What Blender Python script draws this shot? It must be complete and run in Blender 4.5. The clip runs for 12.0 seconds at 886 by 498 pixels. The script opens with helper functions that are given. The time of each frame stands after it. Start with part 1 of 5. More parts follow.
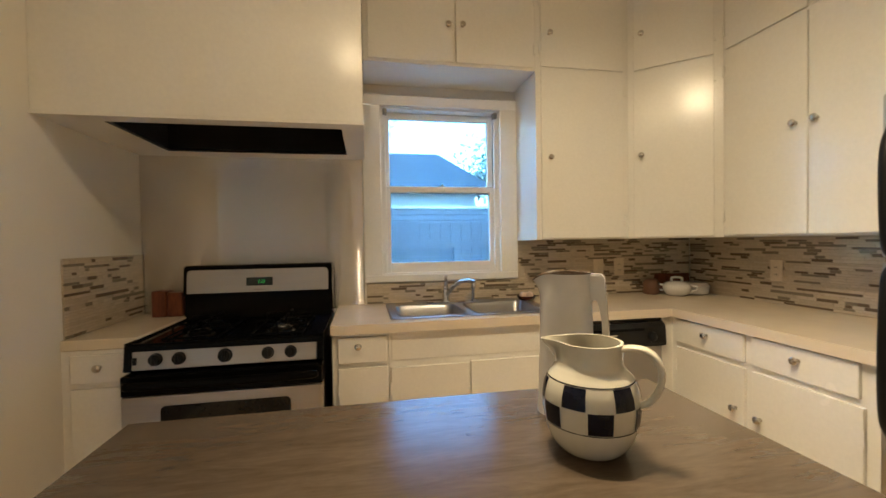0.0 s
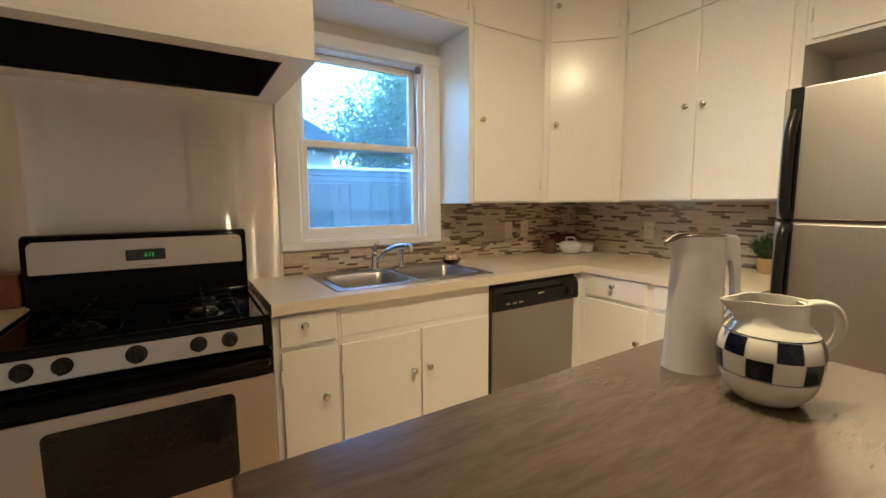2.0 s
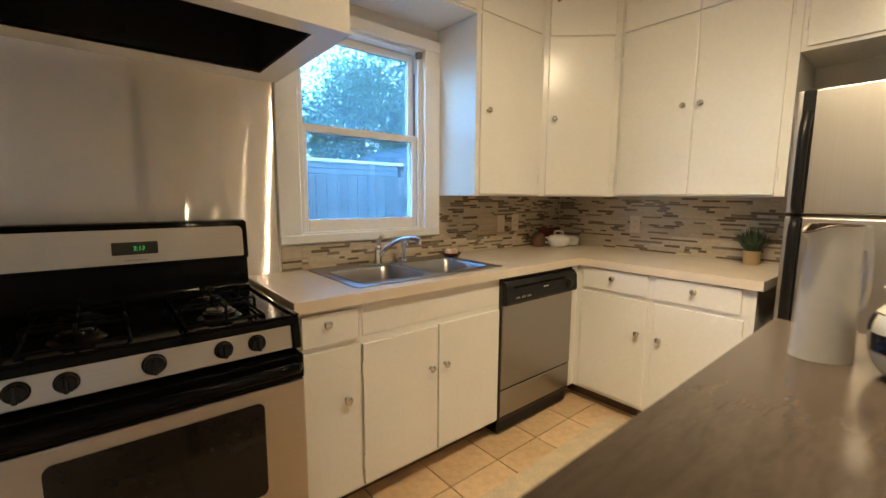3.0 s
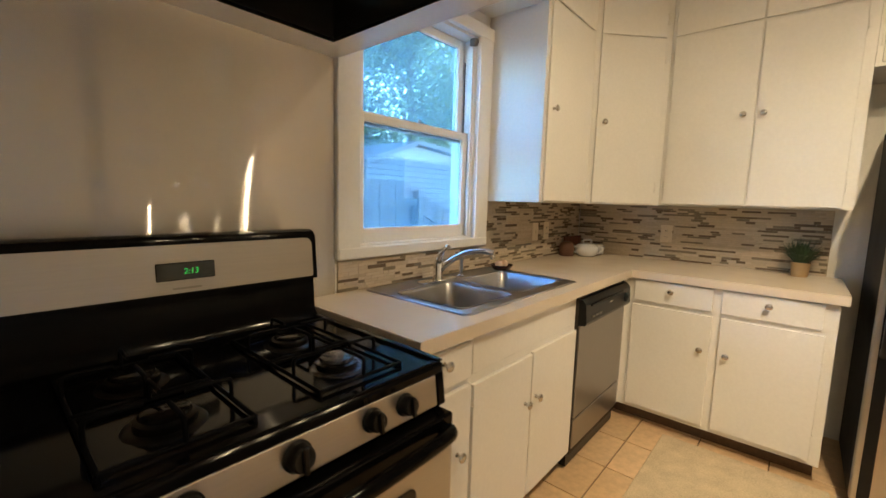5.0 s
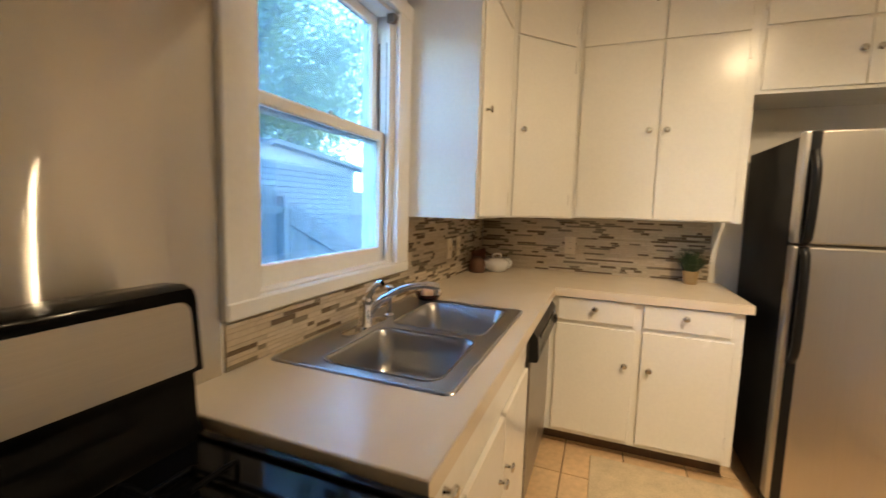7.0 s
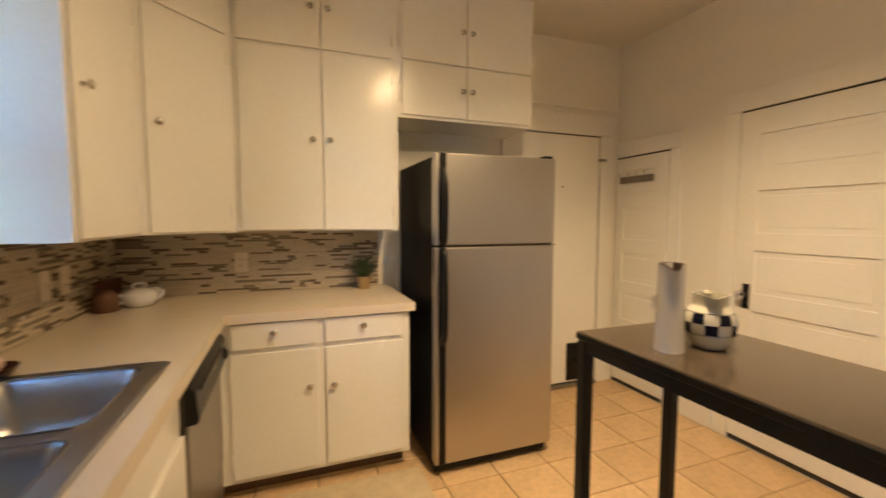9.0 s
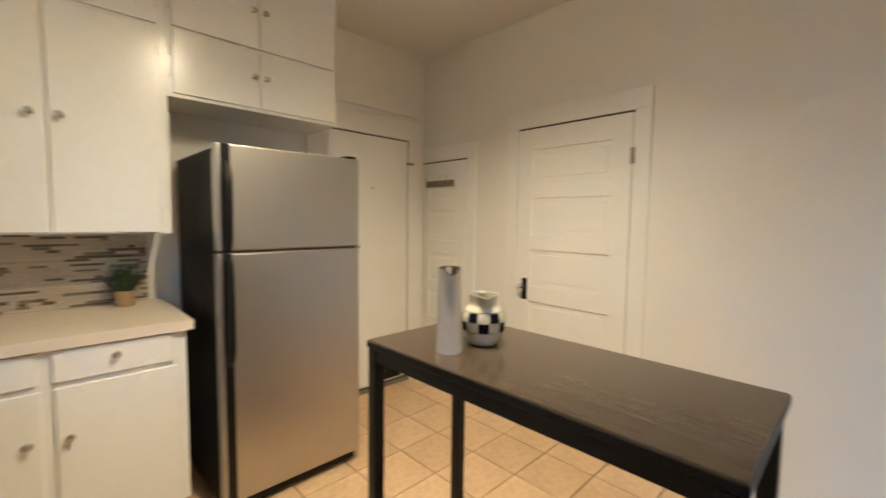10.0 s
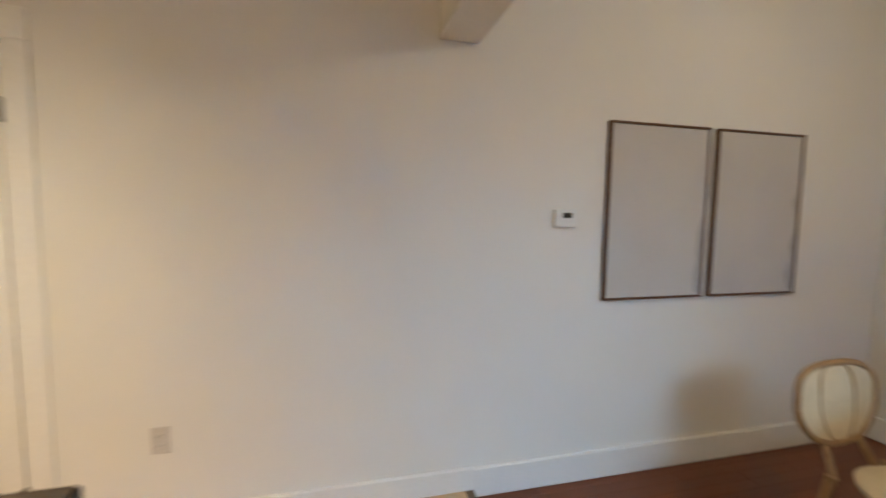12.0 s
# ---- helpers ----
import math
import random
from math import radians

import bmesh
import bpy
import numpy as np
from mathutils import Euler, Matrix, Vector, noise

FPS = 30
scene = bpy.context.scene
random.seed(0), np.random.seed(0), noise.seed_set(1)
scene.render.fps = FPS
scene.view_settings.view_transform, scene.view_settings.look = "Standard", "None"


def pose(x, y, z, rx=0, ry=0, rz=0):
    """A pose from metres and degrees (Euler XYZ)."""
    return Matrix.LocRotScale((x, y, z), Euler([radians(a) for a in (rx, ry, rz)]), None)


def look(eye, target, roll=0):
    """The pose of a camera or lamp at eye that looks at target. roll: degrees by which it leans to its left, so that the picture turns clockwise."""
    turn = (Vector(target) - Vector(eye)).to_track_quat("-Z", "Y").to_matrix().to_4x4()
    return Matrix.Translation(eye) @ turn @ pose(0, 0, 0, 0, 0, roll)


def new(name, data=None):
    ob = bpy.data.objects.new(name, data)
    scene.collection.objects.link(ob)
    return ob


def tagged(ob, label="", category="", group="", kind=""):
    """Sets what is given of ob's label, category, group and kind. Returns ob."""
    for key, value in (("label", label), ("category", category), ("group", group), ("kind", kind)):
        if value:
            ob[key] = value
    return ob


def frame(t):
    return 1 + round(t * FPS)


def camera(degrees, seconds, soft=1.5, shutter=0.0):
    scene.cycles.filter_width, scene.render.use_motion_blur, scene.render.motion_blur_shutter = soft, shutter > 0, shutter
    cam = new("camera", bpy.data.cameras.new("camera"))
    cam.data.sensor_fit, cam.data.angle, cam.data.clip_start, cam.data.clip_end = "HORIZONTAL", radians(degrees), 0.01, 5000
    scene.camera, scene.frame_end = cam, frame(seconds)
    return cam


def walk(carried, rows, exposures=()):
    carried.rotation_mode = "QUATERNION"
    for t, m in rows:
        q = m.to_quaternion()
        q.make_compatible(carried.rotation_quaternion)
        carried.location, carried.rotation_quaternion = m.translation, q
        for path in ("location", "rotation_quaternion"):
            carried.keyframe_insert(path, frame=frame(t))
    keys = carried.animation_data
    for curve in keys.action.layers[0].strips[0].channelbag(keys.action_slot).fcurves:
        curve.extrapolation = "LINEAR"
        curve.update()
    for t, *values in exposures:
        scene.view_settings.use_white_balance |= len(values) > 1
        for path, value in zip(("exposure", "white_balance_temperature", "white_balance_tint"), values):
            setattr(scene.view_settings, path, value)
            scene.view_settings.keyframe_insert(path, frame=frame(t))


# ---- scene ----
cam = camera(94.1, 12.0, shutter=0.5)
EXPOSURES = [(0, 6.04, 6780, 5), (1.5, 6.08, 6620, 5), (6.7, 6.2, 6890, 8), (7.5, 6.01, 9350, 16), (8.3, 5.69, 14300, 28), (8.6, 5.69, 13530, 26), (9.0, 6.03, 8150, 12), (9.4, 6.17, 6430, 6), (9.8, 6.17, 6040, 4), (11, 6.13, 6080, 4), (12, 6.13, 6280, 7)]
PATH = [
    (0, (0.24, 0.545, 1.29), (0.611, 2.51, 1.248), -0.9),
    (0.5, (0.178, 0.593, 1.29), (0.713, 2.518, 1.198), -1.1),
    (1, (0.079, 0.705, 1.288), (0.808, 2.561, 1.134), -1.1),
    (1.5, (-0.034, 0.776, 1.289), (0.866, 2.551, 1.095), -0.9),
    (2, (-0.175, 0.823, 1.291), (0.881, 2.507, 1.065), -0.4),
    (2.5, (-0.293, 0.921, 1.285), (0.874, 2.528, 1.048), -0.0),
    (3, (-0.402, 1.073, 1.276), (0.867, 2.598, 1.024), 0.4),
    (5, (-0.66, 1.723, 1.282), (0.838, 3.027, 1.045), 1.6),
    (5.5, (-0.689, 1.887, 1.308), (0.886, 3.096, 1.073), 2.0),
    (6, (-0.679, 2.028, 1.308), (0.974, 3.131, 1.079), 2.1),
    (6.5, (-0.593, 2.15, 1.318), (1.154, 3.098, 1.1), 2.0),
    (6.7, (-0.539, 2.184, 1.323), (1.251, 3.051, 1.11), 1.9),
    (8.3, (-0.273, 2.245, 1.358), (1.713, 2.077, 1.192), 0.4),
    (8.5, (-0.267, 2.225, 1.361), (1.7, 1.903, 1.198), 0.3),
    (9, (-0.252, 2.151, 1.35), (1.617, 1.453, 1.208), 0.1),
    (9.5, (-0.238, 2.084, 1.366), (1.45, 1.022, 1.219), 0.4),
    (10, (-0.242, 2.005, 1.366), (1.186, 0.611, 1.226), 0.7),
    (10.5, (-0.272, 1.916, 1.366), (0.815, 0.243, 1.234), 1.0),
    (11, (-0.313, 1.779, 1.373), (0.311, -0.117, 1.246), 1.3),
    (11.5, (-0.397, 1.625, 1.384), (-0.285, -0.366, 1.232), 0.8),
    (12, (-0.502, 1.499, 1.378), (-0.987, -0.434, 1.214), 0.8),
]
walk(cam, [(t, look(eye, target, roll)) for t, eye, target, roll in PATH], EXPOSURES)

# ---- world and large lights ----
world = bpy.data.worlds.new("world")
scene.world = world
world.use_nodes = True
wn = world.node_tree
sky = wn.nodes.new("ShaderNodeTexSky")
sky.sky_type, sky.sun_disc = "NISHITA", False
sky.sun_elevation, sky.sun_rotation = radians(30), radians(90)
sky.air_density, sky.dust_density, sky.ozone_density = 1.0, 0.4, 5.0
cool = wn.nodes.new("ShaderNodeMix")
cool.data_type, cool.blend_type = "RGBA", "MULTIPLY"
cool.inputs[0].default_value, cool.inputs[7].default_value = 1.0, (0.74, 0.93, 1.08, 1)
wn.links.new(sky.outputs["Color"], cool.inputs[6])
wn.links.new(cool.outputs[2], wn.nodes["Background"].inputs["Color"])
wn.nodes["Background"].inputs["Strength"].default_value = 0.098


def lamp(name, kind, energy, color, m, label="", **size):
    data = bpy.data.lights.new(name, kind)
    data.energy, data.color = energy, color
    if kind == "AREA":
        data.shape, data.size, data.size_y = "RECTANGLE", size["x"], size["y"]
    elif kind in ("POINT", "SPOT"):
        data.shadow_soft_size = size["radius"]
        if kind == "SPOT":
            data.spot_size, data.spot_blend = size["cone"], 1.0
    else:
        data.angle = size["angle"]
    ob = new(name, data)
    ob.matrix_world = m
    return ob


WARM = (1.0, 0.79, 0.53)
# four spots on a ceiling bar: head, aim, power, cone
SPOTS = [((0.17, 1.30, 2.50), (-0.45, 2.5, 0.3), 0.14, 138), ((0.41, 1.30, 2.50), (1.65, 0.65, 0.0), 1.90, 108), ((0.62, 1.30, 2.50), (0.95, -0.2, 0.1), 1.0, 96), ((0.85, 1.30, 2.50), (1.6, 2.30, 0.5), 0.88, 122)]
lamp("sun", "SUN", 0.15, (1.0, 0.97, 0.92), look((27, 6, 15), (1, 6, 0)), angle=radians(20))
for head, aim, power, cone in SPOTS:
    lamp("kitchen_bulb", "SPOT", power, WARM, look(head, aim), radius=0.016, cone=radians(cone))
lamp("dining_bulb", "POINT", 0.36, WARM, pose(-2.45, 1.35, 2.50), radius=0.05)
lamp("dining_window_light", "AREA", 0.13, (0.56, 0.77, 1.0), look((-2.0, 3.10, 2.0), (-1.4, 0.3, 0.0)), x=0.95, y=0.6).data.spread = radians(66)


# ---- materials ----
def material(name, color, rough=0.5, metal=0.0, scale=6.0, vary=0.12, fine=60.0, bump=0.02, stretch=(1, 1, 1), spec=0.5, coat=0.0, rvary=0.12):
    """A painted, stone, cloth or metal surface: colour and gloss vary at a large and a small scale, with fine relief."""
    m = bpy.data.materials.new(name)
    m.use_nodes = True
    t = m.node_tree
    b = t.nodes["Principled BSDF"]
    co = t.nodes.new("ShaderNodeTexCoord")
    mp = t.nodes.new("ShaderNodeMapping")
    mp.inputs["Scale"].default_value = stretch
    t.links.new(co.outputs["Object"], mp.inputs["Vector"])
    big, small = t.nodes.new("ShaderNodeTexNoise"), t.nodes.new("ShaderNodeTexNoise")
    big.inputs["Scale"].default_value, small.inputs["Scale"].default_value = scale, fine
    big.inputs["Detail"].default_value, small.inputs["Detail"].default_value = 4, 3
    for n in (big, small):
        t.links.new(mp.outputs["Vector"], n.inputs["Vector"])
    add = t.nodes.new("ShaderNodeMath")
    add.operation = "ADD"
    half = t.nodes.new("ShaderNodeMath")
    half.operation, half.inputs[1].default_value = "MULTIPLY", 0.5
    t.links.new(big.outputs["Fac"], add.inputs[0])
    t.links.new(small.outputs["Fac"], add.inputs[1])
    t.links.new(add.outputs[0], half.inputs[0])
    ramp = t.nodes.new("ShaderNodeValToRGB")
    ramp.color_ramp.elements[0].position, ramp.color_ramp.elements[1].position = 0.3, 0.7
    ramp.color_ramp.elements[0].color = (*[c * (1 - vary) for c in color], 1)
    ramp.color_ramp.elements[1].color = (*[min(1, c * (1 + vary * 0.6)) for c in color], 1)
    t.links.new(half.outputs[0], ramp.inputs["Fac"])
    t.links.new(ramp.outputs["Color"], b.inputs["Base Color"])
    rr = t.nodes.new("ShaderNodeMapRange")
    rr.inputs["To Min"].default_value, rr.inputs["To Max"].default_value = max(0.02, rough * (1 - rvary)), min(1, rough * (1 + rvary))
    t.links.new(big.outputs["Fac"], rr.inputs["Value"])
    t.links.new(rr.outputs["Result"], b.inputs["Roughness"])
    b.inputs["Metallic"].default_value = metal
    b.inputs["Specular IOR Level"].default_value = spec
    b.inputs["Coat Weight"].default_value = coat
    if bump:
        bp = t.nodes.new("ShaderNodeBump")
        bp.inputs["Strength"].default_value, bp.inputs["Distance"].default_value = min(1, bump * 10), 0.002
        t.links.new(half.outputs[0], bp.inputs["Height"])
        t.links.new(bp.outputs["Normal"], b.inputs["Normal"])
    return m


def pieces(name, colors, rough, by_object=True, spec=0.5, fine=40.0, inner=0.12, bump=0.03):
    """Loose pieces, each with its own tone out of a few."""
    m = material(name, (0.5, 0.5, 0.5), rough, fine=fine, bump=bump, spec=spec, vary=inner)
    t = m.node_tree
    src = t.nodes.new("ShaderNodeObjectInfo" if by_object else "ShaderNodeNewGeometry")
    ramp = t.nodes.new("ShaderNodeValToRGB")
    ramp.color_ramp.interpolation = "CONSTANT"
    el = ramp.color_ramp.elements
    while len(el) < len(colors):
        el.new(0.5)
    for i, c in enumerate(colors):
        el[i].position, el[i].color = i / len(colors), (*c, 1)
    t.links.new(src.outputs["Random" if by_object else "Random Per Island"], ramp.inputs["Fac"])
    mix = t.nodes.new("ShaderNodeMix")
    mix.data_type, mix.blend_type = "RGBA", "MULTIPLY"
    mix.inputs[0].default_value = 1.0
    b = t.nodes["Principled BSDF"]
    grain = b.inputs["Base Color"].links[0].from_socket
    dbl = t.nodes.new("ShaderNodeMix")
    dbl.data_type, dbl.blend_type = "RGBA", "MULTIPLY"
    dbl.inputs[0].default_value = 1.0
    dbl.inputs[7].default_value = (2, 2, 2, 1)
    dbl.clamp_result = False
    t.links.new(grain, dbl.inputs[6])
    t.links.new(dbl.outputs[2], mix.inputs[6])
    t.links.new(ramp.outputs["Color"], mix.inputs[7])
    t.links.new(mix.outputs[2], b.inputs["Base Color"])
    return m


def wood(name, dark, light, axis=(1, 9, 9), scale=5.0, rough=0.4, knots=True, bump=0.05):
    """Grained wood: long streaks along one axis, with a few dark knots."""
    m = bpy.data.materials.new(name)
    m.use_nodes = True
    t = m.node_tree
    b = t.nodes["Principled BSDF"]
    co, mp = t.nodes.new("ShaderNodeTexCoord"), t.nodes.new("ShaderNodeMapping")
    mp.inputs["Scale"].default_value = axis
    t.links.new(co.outputs["Object"], mp.inputs["Vector"])
    n1, n2 = t.nodes.new("ShaderNodeTexNoise"), t.nodes.new("ShaderNodeTexNoise")
    n1.inputs["Scale"].default_value, n1.inputs["Detail"].default_value, n1.inputs["Distortion"].default_value = scale, 8, 1.2
    n1.inputs["Roughness"].default_value = 0.65
    n2.inputs["Scale"].default_value, n2.inputs["Detail"].default_value = scale * 6, 4
    for n in (n1, n2):
        t.links.new(mp.outputs["Vector"], n.inputs["Vector"])
    add = t.nodes.new("ShaderNodeMath")
    add.operation = "MULTIPLY_ADD"
    add.inputs[1].default_value = 0.35
    t.links.new(n2.outputs["Fac"], add.inputs[0])
    t.links.new(n1.outputs["Fac"], add.inputs[2])
    ramp = t.nodes.new("ShaderNodeValToRGB")
    ramp.color_ramp.elements[0].position, ramp.color_ramp.elements[1].position = 0.48, 0.86
    ramp.color_ramp.elements[0].color, ramp.color_ramp.elements[1].color = (*dark, 1), (*light, 1)
    t.links.new(add.outputs[0], ramp.inputs["Fac"])
    out = ramp.outputs["Color"]
    if knots:
        vo = t.nodes.new("ShaderNodeTexVoronoi")
        vo.inputs["Scale"].default_value = 2.6
        m2 = t.nodes.new("ShaderNodeMapping")
        m2.inputs["Scale"].default_value = (1, 2.2, 1)
        t.links.new(co.outputs["Object"], m2.inputs["Vector"])
        t.links.new(m2.outputs["Vector"], vo.inputs["Vector"])
        kr = t.nodes.new("ShaderNodeValToRGB")
        kr.color_ramp.elements[0].position, kr.color_ramp.elements[1].position = 0.02, 0.09
        kr.color_ramp.elements[0].color, kr.color_ramp.elements[1].color = (0.35, 0.35, 0.35, 1), (1, 1, 1, 1)
        t.links.new(vo.outputs["Distance"], kr.inputs["Fac"])
        mx = t.nodes.new("ShaderNodeMix")
        mx.data_type, mx.blend_type = "RGBA", "MULTIPLY"
        mx.inputs[0].default_value = 1.0
        t.links.new(out, mx.inputs[6])
        t.links.new(kr.outputs["Color"], mx.inputs[7])
        out = mx.outputs[2]
    t.links.new(out, b.inputs["Base Color"])
    b.inputs["Roughness"].default_value = rough
    bp = t.nodes.new("ShaderNodeBump")
    bp.inputs["Strength"].default_value, bp.inputs["Distance"].default_value = bump * 10, 0.0008
    t.links.new(add.outputs[0], bp.inputs["Height"])
    t.links.new(bp.outputs["Normal"], b.inputs["Normal"])
    return m


def glow(name, color, strength):
    m = bpy.data.materials.new(name)
    m.use_nodes = True
    b = m.node_tree.nodes["Principled BSDF"]
    b.inputs["Base Color"].default_value = (*color, 1)
    b.inputs["Emission Color"].default_value = (*color, 1)
    b.inputs["Emission Strength"].default_value = strength
    return m


def brushed(name, color, rough, scale=(90, 90, 1.2), wave=0.0, metal=1.0, relief=0.08, depth=0.0006, vary=0.08):
    """Brushed sheet steel: fine streaks along z, and for thin sheet a slow waviness."""
    m = material(name, color, rough, metal, scale=3, fine=30, bump=0.0, vary=vary, stretch=scale, rvary=vary * 3)
    t = m.node_tree
    b = t.nodes["Principled BSDF"]
    co = t.nodes.new("ShaderNodeTexCoord")
    mp, n = t.nodes.new("ShaderNodeMapping"), t.nodes.new("ShaderNodeTexNoise")
    mp.inputs["Scale"].default_value = scale
    n.inputs["Scale"].default_value, n.inputs["Detail"].default_value = 12, 2
    t.links.new(co.outputs["Object"], mp.inputs["Vector"])
    t.links.new(mp.outputs["Vector"], n.inputs["Vector"])
    bp = t.nodes.new("ShaderNodeBump")
    bp.inputs["Strength"].default_value, bp.inputs["Distance"].default_value = relief, depth
    t.links.new(n.outputs["Fac"], bp.inputs["Height"])
    if wave:
        w = t.nodes.new("ShaderNodeTexNoise")
        w.inputs["Scale"].default_value, w.inputs["Detail"].default_value = 2.2, 1
        mw = t.nodes.new("ShaderNodeMapping")
        mw.inputs["Scale"].default_value = (6, 1, 0.35)
        t.links.new(co.outputs["Object"], mw.inputs["Vector"])
        t.links.new(mw.outputs["Vector"], w.inputs["Vector"])
        b2 = t.nodes.new("ShaderNodeBump")
        b2.inputs["Strength"].default_value, b2.inputs["Distance"].default_value = 1.0, wave
        t.links.new(w.outputs["Fac"], b2.inputs["Height"])
        t.links.new(b2.outputs["Normal"], bp.inputs["Normal"])
    t.links.new(bp.outputs["Normal"], b.inputs["Normal"])
    return m


wall_paint = material("wall_paint", (0.78, 0.75, 0.695), 0.62, scale=1.6, vary=0.05, fine=160, bump=0.05)
ceiling_paint = material("ceiling_paint", (0.76, 0.73, 0.67), 0.8, scale=1.5, vary=0.05, fine=120, bump=0.04)
cabinet_paint = material("cabinet_paint", (0.80, 0.78, 0.735), 0.24, scale=2.2, vary=0.05, fine=70, bump=0.016, rvary=0.3)
trim_paint = material("trim_paint", (0.80, 0.78, 0.74), 0.33, scale=3, vary=0.05, fine=60, bump=0.03)
window_paint = material("window_paint", (0.80, 0.79, 0.77), 0.38, scale=4, vary=0.05, fine=60, bump=0.02)
oak_gap = material("oak_gap", (0.10, 0.030, 0.010), 0.6, bump=0)
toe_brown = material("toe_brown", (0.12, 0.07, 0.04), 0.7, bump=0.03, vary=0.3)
gap_dark = material("gap_dark", (0.05, 0.04, 0.03), 0.9, bump=0)
laminate = material("laminate", (0.70, 0.61, 0.49), 0.24, scale=9, vary=0.03, fine=240, bump=0)
sheet_steel = brushed("sheet_steel", (0.86, 0.83, 0.79), 0.50, scale=(1.5, 60, 60), wave=0.0005, relief=0.0, vary=0.01)
steel_tree = sheet_steel.node_tree
along = steel_tree.nodes.new("ShaderNodeTangent")
along.direction_type, along.axis = "RADIAL", "Z"
grained = steel_tree.nodes.new("ShaderNodeBsdfAnisotropic")
grained.inputs["Roughness"].default_value, grained.inputs["Anisotropy"].default_value = 0.16, 0.95
steel_tree.links.new(along.outputs["Tangent"], grained.inputs["Tangent"])
steel_tree.links.new(steel_tree.nodes["Principled BSDF"].inputs["Base Color"].links[0].from_socket, grained.inputs["Color"])
steel_tree.links.new(steel_tree.nodes["Principled BSDF"].inputs["Normal"].links[0].from_socket, grained.inputs["Normal"])
haze = steel_tree.nodes.new("ShaderNodeMixShader")
haze.inputs["Fac"].default_value = 0.75
steel_tree.links.new(steel_tree.nodes["Principled BSDF"].outputs["BSDF"], haze.inputs[1])
steel_tree.links.new(grained.outputs[0], haze.inputs[2])
steel_tree.links.new(haze.outputs["Shader"], steel_tree.nodes["Material Output"].inputs["Surface"])
door_steel = brushed("door_steel", (0.50, 0.47, 0.43), 0.36)
dark_steel = brushed("dark_steel", (0.37, 0.35, 0.33), 0.40)
range_steel = brushed("range_steel", (0.45, 0.42, 0.38), 0.38, scale=(1.2, 90, 90))
sink_steel = material("sink_steel", (0.40, 0.40, 0.405), 0.30, 1.0, scale=5, vary=0.06, fine=120, bump=0.0)
chrome = material("chrome", (0.80, 0.80, 0.80), 0.08, 1.0, bump=0, vary=0.03)
nickel = material("nickel", (0.62, 0.60, 0.57), 0.20, 1.0, bump=0, vary=0.06)
old_metal = material("old_metal", (0.30, 0.28, 0.25), 0.45, 0.8, bump=0.02, vary=0.25)
enamel_black = material("enamel_black", (0.0035, 0.0035, 0.004), 0.09, bump=0, vary=0.2, spec=0.08)
plastic_black = material("plastic_black", (0.006, 0.006, 0.006), 0.32, bump=0.01, vary=0.2, spec=0.25)
cast_iron = material("cast_iron", (0.004, 0.004, 0.005), 0.5, fine=200, bump=0.04, spec=0.05)
# even near-black for the inside of the hood opening
liner_black = material("liner_black", (0.004, 0.004, 0.004), 0.95, bump=0)
burner_grey = material("burner_grey", (0.07, 0.068, 0.066), 0.26, 0.9, bump=0.02, vary=0.25)
# same burner metal with the hood's shade put into its colour
burner_shaded = material("burner_shaded", (0.025, 0.023, 0.021), 0.35, 0.9, bump=0.02, vary=0.3)
smoked_glass = material("smoked_glass", (0.008, 0.008, 0.008), 0.08, bump=0, spec=0.28)
fridge_side = material("fridge_side", (0.005, 0.005, 0.005), 0.5, fine=300, bump=0.03, spec=0.12)
table_top = wood("table_top", (0.056, 0.041, 0.030), (0.088, 0.066, 0.048), axis=(1.6, 8, 8), scale=4.0, rough=0.20, bump=0.007)
table_top.node_tree.nodes["Principled BSDF"].inputs["Specular IOR Level"].default_value = 0.5
table_black = material("table_black", (0.006, 0.006, 0.007), 0.40, bump=0.02, spec=0.25)
oak_floor = pieces("oak_floor", [(0.150, 0.040, 0.012), (0.165, 0.045, 0.014), (0.138, 0.036, 0.011)], 0.30, fine=30, inner=0.06)
grout = material("grout", (0.17, 0.11, 0.065), 0.9, fine=200, bump=0.06)
floor_tile = pieces("floor_tile", [(0.67, 0.465, 0.275), (0.71, 0.50, 0.30), (0.64, 0.44, 0.255), (0.69, 0.48, 0.285)], 0.40, fine=30, inner=0.22)
MOSAIC = [(0.60, 0.50, 0.38), (0.17, 0.125, 0.085), (0.58, 0.48, 0.36), (0.60, 0.505, 0.385), (0.25, 0.21, 0.155), (0.62, 0.52, 0.40), (0.54, 0.45, 0.34)]
mosaic = pieces("mosaic", MOSAIC, 0.22, fine=60, inner=0.15, bump=0.01)
mosaic_rest = pieces("mosaic_rest", MOSAIC, 0.22, by_object=False, fine=60, inner=0.15, bump=0.01)
mosaic_grout = material("mosaic_grout", (0.50, 0.42, 0.32), 0.8, fine=200, bump=0.03)
white_glaze = material("white_glaze", (0.72, 0.71, 0.72), 0.16, scale=8, vary=0.05, fine=50, bump=0.01, coat=0.4)
jug_glaze = material("jug_glaze", (0.60, 0.58, 0.56), 0.20, scale=8, vary=0.06, fine=50, bump=0.01, coat=0.3)
lining_brown = material("lining_brown", (0.09, 0.055, 0.035), 0.3, bump=0.01)
cream_glaze = material("cream_glaze", (0.54, 0.52, 0.45), 0.10, scale=9, vary=0.07, fine=60, bump=0.01, coat=0.5)
navy_glaze = material("navy_glaze", (0.004, 0.005, 0.014), 0.12, bump=0, vary=0.3, spec=0.25)
red_wood = wood("red_wood", (0.09, 0.022, 0.010), (0.22, 0.062, 0.026), axis=(8, 8, 1), scale=6, knots=False)
